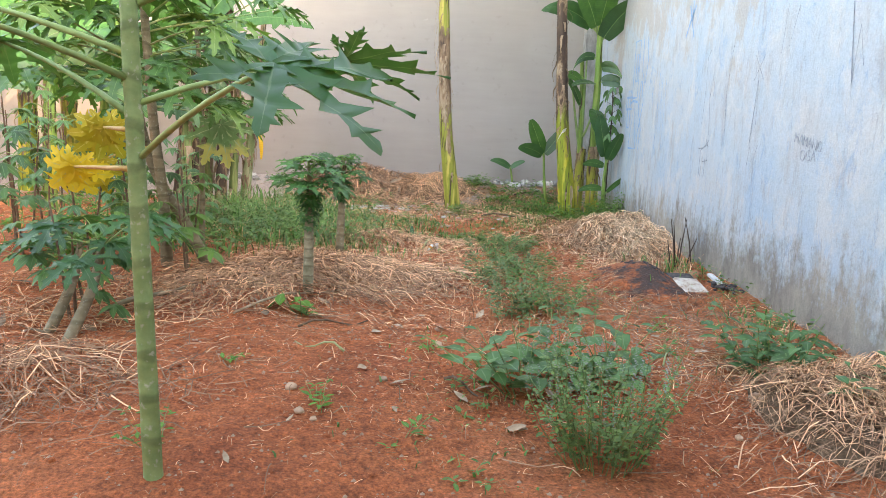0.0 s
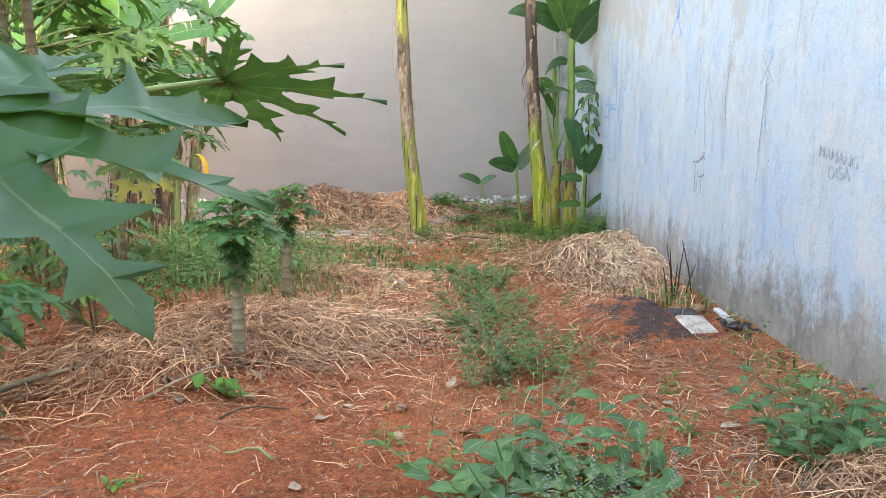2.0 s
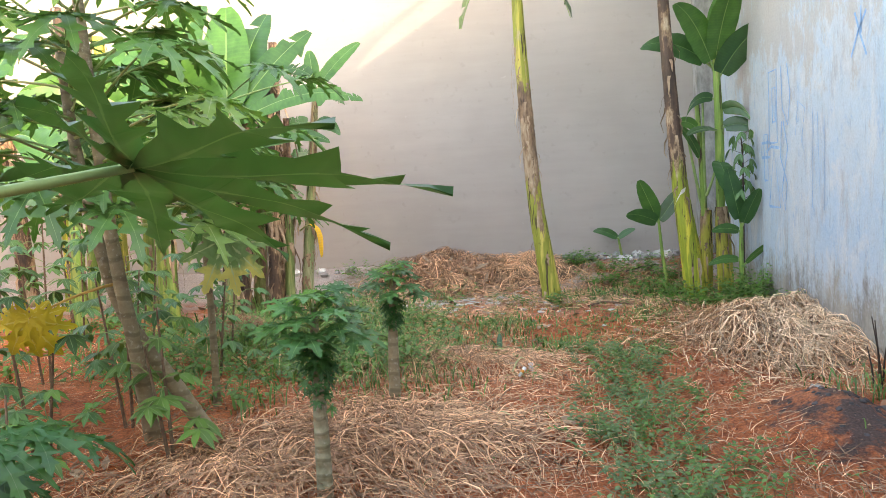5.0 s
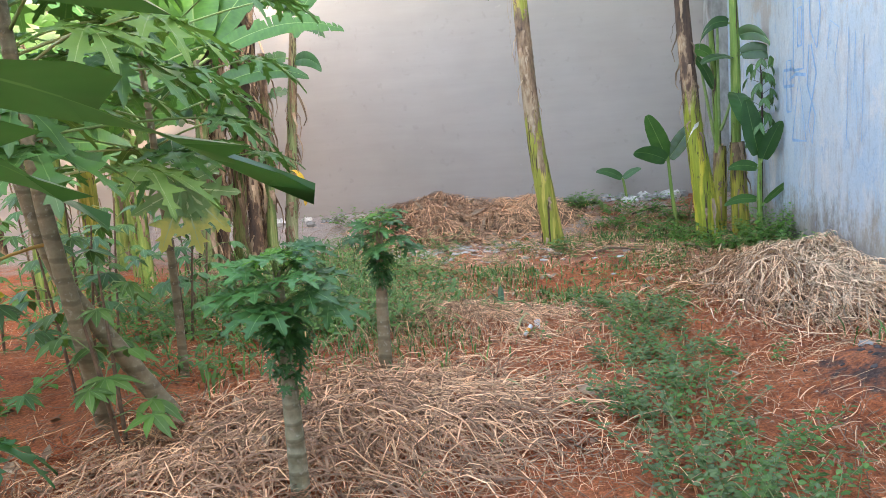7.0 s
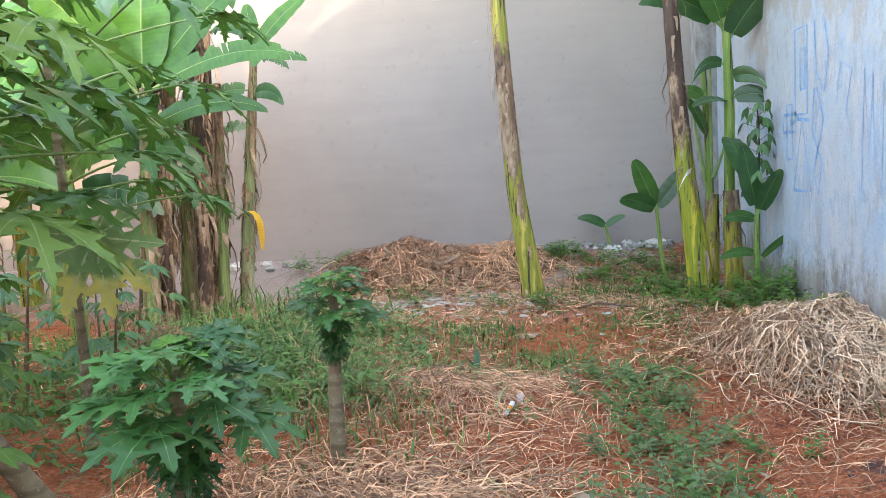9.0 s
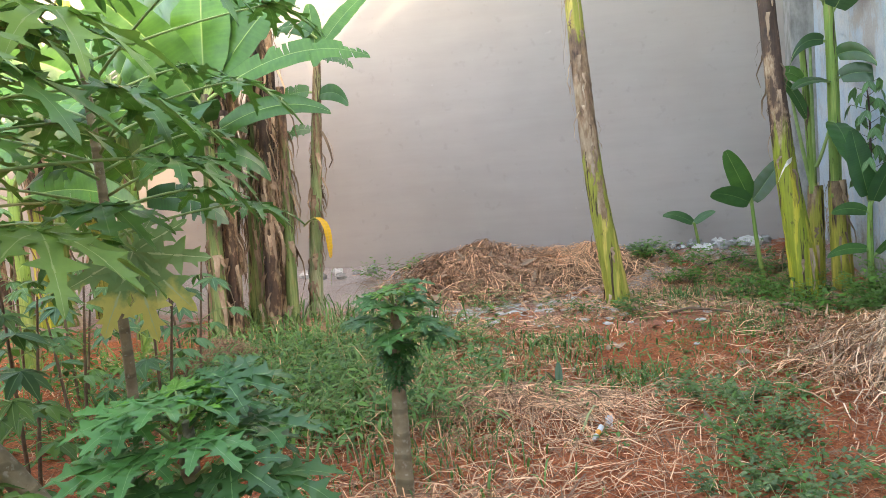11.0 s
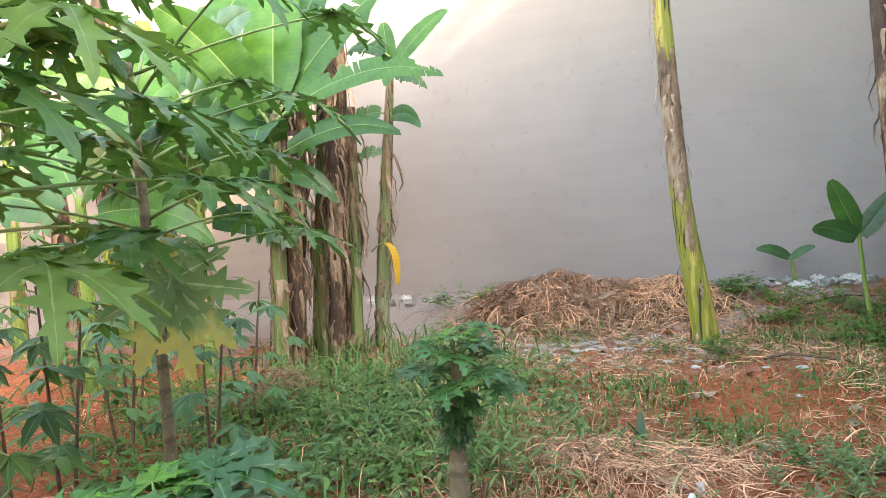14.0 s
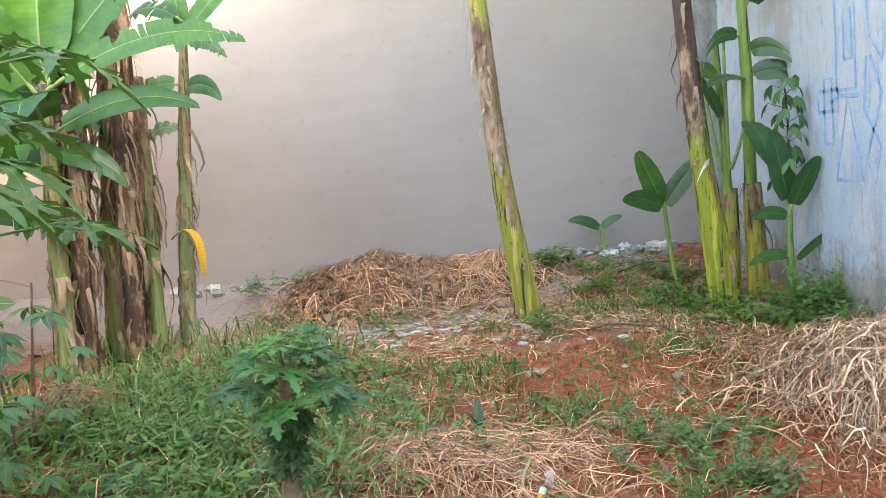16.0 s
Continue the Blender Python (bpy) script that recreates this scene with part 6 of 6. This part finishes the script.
def build_rubbish():
    slab("tile", 2.0, 0.62, 0.20, 0.24, 0.012, 10, (14, 3), TILE_MAT, "broken square of pale marbled tile on burnt earth", "tile", 0.028)
    slab("tile", 1.99, 0.92, 0.22, 0.13, 0.012, 4, (14, 0), CHAR, "blackened tile lying on the burnt mound", "tile", 0.045)
    slab("plank", 2.27, 0.80, 0.045, 0.26, 0.03, 12, (12, 0), PAPER, "short whitewashed stick of timber on the mound", "wood", 0.04)
    s = Soup()
    rnd = random.Random(8)
    for _ in range(34):
        lump(s, (rnd.gauss(0, 0.06), rnd.gauss(0, 0.06), rnd.uniform(0, 0.03)), rnd.uniform(0.012, 0.03), rnd, 0.6)
    ob = tagged(s.make("ash_heap", CHAR), kind="stuff")
    ob.location = (2.25, 0.46, height(2.25, 0.46) + 0.01)
    tagged(ob, "small heap of black ash and charred scraps", "ash")
    s = Soup()
    for _ in range(110):
        lump(s, (rnd.gauss(1.76, 0.18), rnd.gauss(0.9, 0.24), 0), rnd.choice((0.005, 0.008, 0.012, 0.018)), rnd, 0.5)
    s.v = [(x, y, z + height(x, y)) for x, y, z in s.v]
    tagged(s.make("cinders", CHAR, None, "black cinders scattered over the burnt mound"), category="ash", kind="stuff")
    stone(2.19, 1.15, 0.075, 2, BRICK_RED, "brick", "broken red brick on the burnt mound")
    stone(2.03, 1.22, 0.06, 4, BRICK_RED, "brick", "broken red brick on the burnt mound")
    stone(1.52, -2.12, 0.045, 3, STONE, "stone", "pale round stone on the red earth")
    stone(2.02, -2.55, 0.03, 5, STONE, "stone", "pale round stone on the red earth")
    stone(1.72, 1.55, 0.05, 6, CONCRETE, "stone", "ashy grey stone on the burnt mound")
    for i, (x, y, r) in enumerate(((-0.72, -2.25, 0.03), (-0.55, -2.6, 0.018), (-0.05, -1.35, 0.03), (-0.3, -2.05, 0.02), (-0.62, -2.55, 0.025), (0.35, -2.5, 0.02), (1.3, -2.5, 0.02), (-1.15, -2.75, 0.02), (0.12, 0.35, 0.02), (-0.05, -0.9, 0.03))):
        stone(x, y, r, 30 + i, STONE, "stone", "small tan stone half sunk in the earth", "small stones")
    # rubble along the foot of the back wall
    for i in range(44):
        x = (0.15 + 1.6 * i / 35) if i < 36 else (-3.9 + 1.0 * (i - 36) / 8)
        rr = random.Random(300 + i)
        stone(x + rr.uniform(-0.05, 0.05), 8.08 + rr.uniform(-0.18, 0.12) + (0 if i < 36 else -0.3), rr.uniform(0.04, 0.11), 60 + i, CONCRETE if i % 3 else CEMENT, "rubble", "lump of grey cement rubble at the wall", "rubble along the wall", (0.55, 1.3))
    s = Soup()
    rnd = random.Random(19)
    for _ in range(2600):
        x, y = rnd.uniform(-2.4, 2.2), rnd.uniform(-3.9, 4.8) if rnd.random() < 0.4 else rnd.uniform(-3.9, -0.6)
        r = rnd.choice((0.003, 0.004, 0.005, 0.009))
        z = height(x, y)
        k = [s.add((x + r * dx, y + r * dy, z + r * dz)) for dx, dy, dz in ((-1, -0.7, 0), (0.9, -0.8, 0), (1, 0.8, 0), (-0.8, 0.9, 0), (0.1, 0, 1.1))]
        s.f += [(k[0], k[1], k[4]), (k[1], k[2], k[4]), (k[2], k[3], k[4]), (k[3], k[0], k[4])]
    tagged(s.make("gravel", STONE, None, "tiny pale pebbles strewn over the red earth", smooth=False), category="gravel", kind="stuff")
    s = Soup()
    for _ in range(900):
        x, y = rnd.uniform(-2.6, 2.2), rnd.uniform(-3.9, 0.5) if rnd.random() < 0.7 else rnd.uniform(0.5, 5.5)
        lump(s, (x, y, height(x, y)), rnd.choice((0.006, 0.009, 0.012, 0.018)), rnd, 0.6)
    tagged(s.make("clods", SOIL, None, "crumbled clods of red earth on the ground"), category="soil", kind="stuff")
    s = Soup()
    for _ in range(700):
        x, y = rnd.gauss(-1.3, 0.9), rnd.gauss(6.0, 0.5)
        if y < WALL_Y - 0.1:
            lump(s, (x, y, height(x, y) + BACK_HEAP(x, y) * 0.9), rnd.choice((0.006, 0.010, 0.016, 0.03, 0.05)), rnd, 0.3)
    tagged(s.make("cement_chips", CEMENT, None, "pale chips of cement scattered near the back wall"), category="rubble", kind="stuff")
    # curled dead leaves
    s = Soup()
    rnd = random.Random(23)
    spots = ((-1.2, 0.0, 0.8, 0.7), (-0.8, 5.8, 1.0, 0.8), (-1.6, 7.2, 0.8, 0.4), (-2.6, -0.8, 0.7, 0.9), (0.2, -1.0, 1.0, 1.5), (1.6, 5.9, 0.4, 0.3), (-0.6, 3.5, 0.9, 0.9), (-3.5, 4.6, 0.6, 0.6))
    for _ in range(420):
        cx, cy, sx, sy = rnd.choice(spots)
        x, y = rnd.gauss(cx, sx), rnd.gauss(cy, sy)
        if x > WALL_X - 0.1 or y > WALL_Y - 0.15:
            continue
        a = rnd.uniform(0, 6.28)
        s.leaflet(Vector((x, y, height(x, y) + BACK_HEAP(x, y) + BED_HEAP(x, y) + MID_HEAP(x, y) + 0.012)), Vector((math.cos(a), math.sin(a), 0.15)), Vector((rnd.uniform(-0.5, 0.5), rnd.uniform(-0.5, 0.5), 1)), rnd.uniform(0.05, 0.17), rnd.uniform(0.012, 0.04), rnd.uniform(-0.3, 0.3))
    tagged(s.make("dead_leaves", DRY_SHEATH, None, "curled brown dead leaves lying on the ground"), category="leaves", kind="stuff")
    # a paper cup on its side and a crumpled wrapper
    x, y = -0.24, 2.16
    t = thing("paper_cup", (x, y, height(x, y) + 0.035), "white paper cup with orange print lying in straw", "cup")
    s = Soup()
    s.tube([(0, 0, 0), (0.02, 0.045, 0.02), (0.04, 0.09, 0.04)], [0.011, 0.013, 0.015], 14, True)
    s.make("body", WHITE_PLASTIC, t)
    s = Soup()
    s.tube([(0.014, 0.0315, 0.014), (0.026, 0.0585, 0.026)], [0.0128, 0.0142], 14, False)
    s.make("printed_band", ORANGE_PRINT, t, "orange printed band")
    x, y = -0.16, 2.44
    s = Soup()
    rnd = random.Random(3)
    g = [[s.add((0.04 * i / 5 - 0.02, 0.03 * j / 4 - 0.015, 0.02 * j + rnd.uniform(0.0, 0.015) - 0.03)) for i in range(6)] for j in range(5)]
    s.f += [(g[j][i], g[j][i + 1], g[j + 1][i + 1], g[j + 1][i]) for j in range(4) for i in range(5)]
    ob = s.make("wrapper", PAPER, smooth=False)
    ob.location = (x, y, height(x, y) + 0.035)
    tagged(ob, "crumpled grey-white wrapper lying in the straw", "paper")
    stone(-0.49, 3.43, 0.03, 77, CEMENT, "paper_scrap", "crumpled scrap of white paper in the straw")
    # dark sticks standing by the wall
    rnd = random.Random(12)
    for i in range(7):
        s = Soup()
        x, y = 2.2 + rnd.uniform(-0.1, 0.1), 1.75 + rnd.uniform(-0.25, 0.2)
        h = rnd.uniform(0.25, 0.55)
        lx, ly = rnd.uniform(-0.12, 0.12), rnd.uniform(-0.15, 0.1)
        s.tube([(0, 0, -0.04), (lx * 0.4, ly * 0.4, h * 0.5), (lx, ly, h)], [0.007, 0.006, 0.003], 6)
        ob = s.make("stick", TWIG_MAT)
        ob.location = (x, y, height(x, y))
        tagged(ob, "thin dark dead stick standing in the ground", "stick", "sticks by the wall")
    # fallen stalks and branches
    for i, (x, y, L, az, r, mt) in enumerate(((-1.35, -1.0, 1.1, 55, 0.009, DRY_SHEATH), (-0.9, -1.2, 0.5, 40, 0.008, STEM_BROWN), (0.0, -2.0, 0.28, -40, 0.008, STEM_BROWN), (-2.2, -0.9, 0.9, 60, 0.02, PAPAYA_BARK),
                                              (1.0, 7.2, 1.1, 25, 0.010, TWIG_MAT), (-2.4, 7.5, 2.2, -3, 0.009, TWIG_MAT), (0.4, 5.3, 0.9, -8, 0.014, STEM_BROWN), (-0.2, 1.0, 0.5, 120, 0.007, STALK_PALE), (-0.3, 2.3, 0.6, 75, 0.008, STALK_PALE),
                                              (1.3, 5.35, 0.5, -55, 0.018, DRY_SHEATH), (1.2, -1.6, 0.5, 70, 0.006, STALK_PALE), (-0.55, -1.7, 0.35, 150, 0.007, STALK_PALE), (-3.9, 4.3, 1.0, 15, 0.014, STALK_PALE))):
        a = radians(az)
        s = Soup()
        pts = []
        for k in range(6):
            px, py = x + math.cos(a) * L * k / 5, y + math.sin(a) * L * k / 5
            pts.append((px, py, height(px, py) + BACK_HEAP(px, py) + BED_HEAP(px, py) + MID_HEAP(px, py) + r * 0.8 + (0.03 * math.sin(k * 1.2) if k else 0) + 0.02))
        s.tube(pts, [r * (1 - 0.1 * k) for k in range(6)], 7)
        tagged(s.make("fallen_stalk", mt), "dry fallen stalk lying across the ground", "stalk", "fallen stalks")


# ---- drawings scratched on the blue wall ----
PENCIL = mat_noise("faded_dark_line", [(0.35, (0.10, 0.12, 0.17)), (0.65, (0.34, 0.40, 0.48))], 30, 0.8, bumps=0)
FAINT_PENCIL = mat_noise("faint_grey_scratch", [(0.35, (0.22, 0.25, 0.31)), (0.65, (0.46, 0.52, 0.59))], 30, 0.8, bumps=0)
BLUE_LINE = mat_noise("faded_blue_line", [(0.3, (0.13, 0.33, 0.60)), (0.7, (0.32, 0.50, 0.70))], 12, 0.8, bumps=0)


def drawing(name, strokes, material, width, label):
    """Strokes as lists of (y, z) on the east wall."""
    t = thing(name, (WALL_X, strokes[0][0][0], strokes[0][0][1]), label, "graffiti")
    for st in strokes:
        s = Soup()
        pts = [Vector((WALL_X - 0.003, y, z)) for y, z in st]
        rows = []
        for i, q in enumerate(pts):
            d = (pts[min(i + 1, len(pts) - 1)] - pts[max(i - 1, 0)])
            d = d.normalized() if d.length > 1e-6 else Vector((0, 1, 0))
            n = Vector((0, -d.z, d.y)) * width
            rows.append((s.add(q - n), s.add(q + n)))
        s.f += [(u[0], u[1], w[1], w[0]) for u, w in zip(rows, rows[1:])]
        ob = s.make("stroke", material, t, smooth=False)
        ob.matrix_parent_inverse = Matrix.Translation(t.location).inverted()


def shape(y, z, w, h, pts):
    return [(y - w * (px - 0.5), z + h * (py - 0.5)) for px, py in pts]


def wall_text(words, y, z, size, lean):
    """Scratched letters on the east wall."""
    cu = bpy.data.curves.new("words", "FONT")
    cu.body, cu.size, cu.extrude = words, size, 0.0008
    tmp = new("words", cu)
    bpy.context.view_layer.update()
    me = bpy.data.meshes.new_from_object(tmp.evaluated_get(bpy.context.evaluated_depsgraph_get()))
    bpy.data.objects.remove(tmp)
    me.materials.clear()
    me.materials.append(FAINT_PENCIL)
    ob = new("wall_writing", me)
    ob.matrix_world = Matrix.Translation((WALL_X - 0.003, y, z)) @ Matrix(((0, 0, -1, 0), (-1, 0, 0, 0), (0, 1, 0, 0), (0, 0, 0, 1))) @ pose(0, 0, 0, 0, 0, -lean)
    tagged(ob, "faint grey capital letters scratched into blue paint", "writing")


def build_drawings():
    box = [(0, 0), (0, 1), (1, 1), (1, 0), (0, 0)]
    tri = [(0, 0), (0.5, 1), (1, 0), (0, 0)]
    drawing("graffiti", [shape(1.83, 1.06, 0.22, 0.30, [(0.0, 0), (0.0, 0.8), (0.9, 1.0), (1.0, 0.5), (0.4, 0.45)]), shape(1.83, 1.0, 0.13, 0.2, [(0, 0), (0.2, 1), (0.5, 0.4), (0.9, 0.9), (0.8, 0)]),
                         shape(1.86, 1.2, 0.3, 0.12, [(0, 0.2), (0.5, 0.3), (1, 0.9), (0.7, 1.0), (1, 0.4)])], PENCIL, 0.006, "faded dark scribbled figure drawn on the wall")
    drawing("graffiti", [shape(1.9, 1.75, 0.2, 0.7, [(0.1, 0), (0.3, 0.5), (0.2, 0.9), (0.6, 1.0)]), shape(1.8, 1.6, 0.2, 0.6, [(0.8, 0), (0.5, 0.6), (0.9, 1.0), (1.0, 0.6)])], PENCIL, 0.004, "long faint scratched lines on the wall")
    drawing("graffiti", [shape(0.62, 1.5, 0.16, 0.5, [(0.1, 0), (0.5, 1), (0.7, 0.3)]), shape(0.62, 1.85, 0.2, 0.2, [(0, 0), (1, 1), (0, 1), (1, 0)]), shape(0.60, 1.15, 0.2, 0.18, [(0, 0), (0.2, 1), (0.6, 0.2), (1, 1)])], PENCIL, 0.004, "faint scratched stick drawing on the wall")
    wall_text("MAMANG", -0.16, 1.285, 0.10, 8)
    wall_text("OGA", -0.28, 1.16, 0.11, 0)
    drawing("graffiti", [shape(5.02, 2.12, 0.3, 0.75, box), shape(4.98, 2.14, 0.12, 0.35, box), shape(5.0, 1.38, 0.42, 0.62, tri), shape(5.32, 1.6, 0.14, 0.5, box), shape(5.32, 1.68, 0.34, 0.16, box),
                         shape(5.05, 1.72, 0.5, 0.12, [(0, 0), (0.4, 0.4), (1, 0.2)]), shape(4.62, 1.5, 0.28, 0.9, [(0.2, 1), (0, 0.6), (0.8, 0.3), (0.5, 0), (0.1, 0.2), (0.9, 0.7), (0.4, 1)]),
                         shape(4.55, 2.2, 0.3, 0.6, [(0, 1), (0.1, 0.3), (0.7, 0.0), (1, 0.5), (0.7, 1)])], BLUE_LINE, 0.016, "blue chalk outlines of boxes and a triangle on the wall")
    drawing("graffiti", [shape(2.65, 2.45, 0.3, 0.3, [(0, 0), (0.5, 0.6), (1, 1)]), shape(2.62, 2.45, 0.25, 0.35, [(1, 0), (0.5, 0.5), (0.1, 1)]), shape(2.6, 2.55, 0.1, 0.2, [(0.5, 0), (0.5, 1)])], BLUE_LINE, 0.014, "blue crossed strokes brushed on the wall")
    drawing("graffiti", [shape(3.6, 1.55, 0.35, 0.9, [(0, 0), (0.1, 1), (0.35, 0.2), (0.5, 0.95), (0.6, 0.1), (1, 0.9), (0.9, 0)]), shape(4.1, 1.9, 0.3, 0.4, [(0, 0.2), (0.3, 1), (1, 0.8), (0.6, 0)])], BLUE_LINE, 0.006, "faint blue looping lines on the wall")
    drawing("graffiti", [shape(-0.9, 1.9, 0.2, 0.5, [(0, 1), (0.4, 0), (0.6, 0.7), (1, 0.2)]), shape(0.1, 2.1, 0.25, 0.35, [(0, 0), (0.2, 1), (0.5, 0.1), (1, 0.9)]), shape(1.3, 1.7, 0.15, 0.8, [(0.5, 0), (0.2, 0.5), (0.8, 1)])], PENCIL, 0.0035, "thin scratches on the wall")


build_straw()
build_grass()
build_herbs()
build_rubbish()
build_drawings()
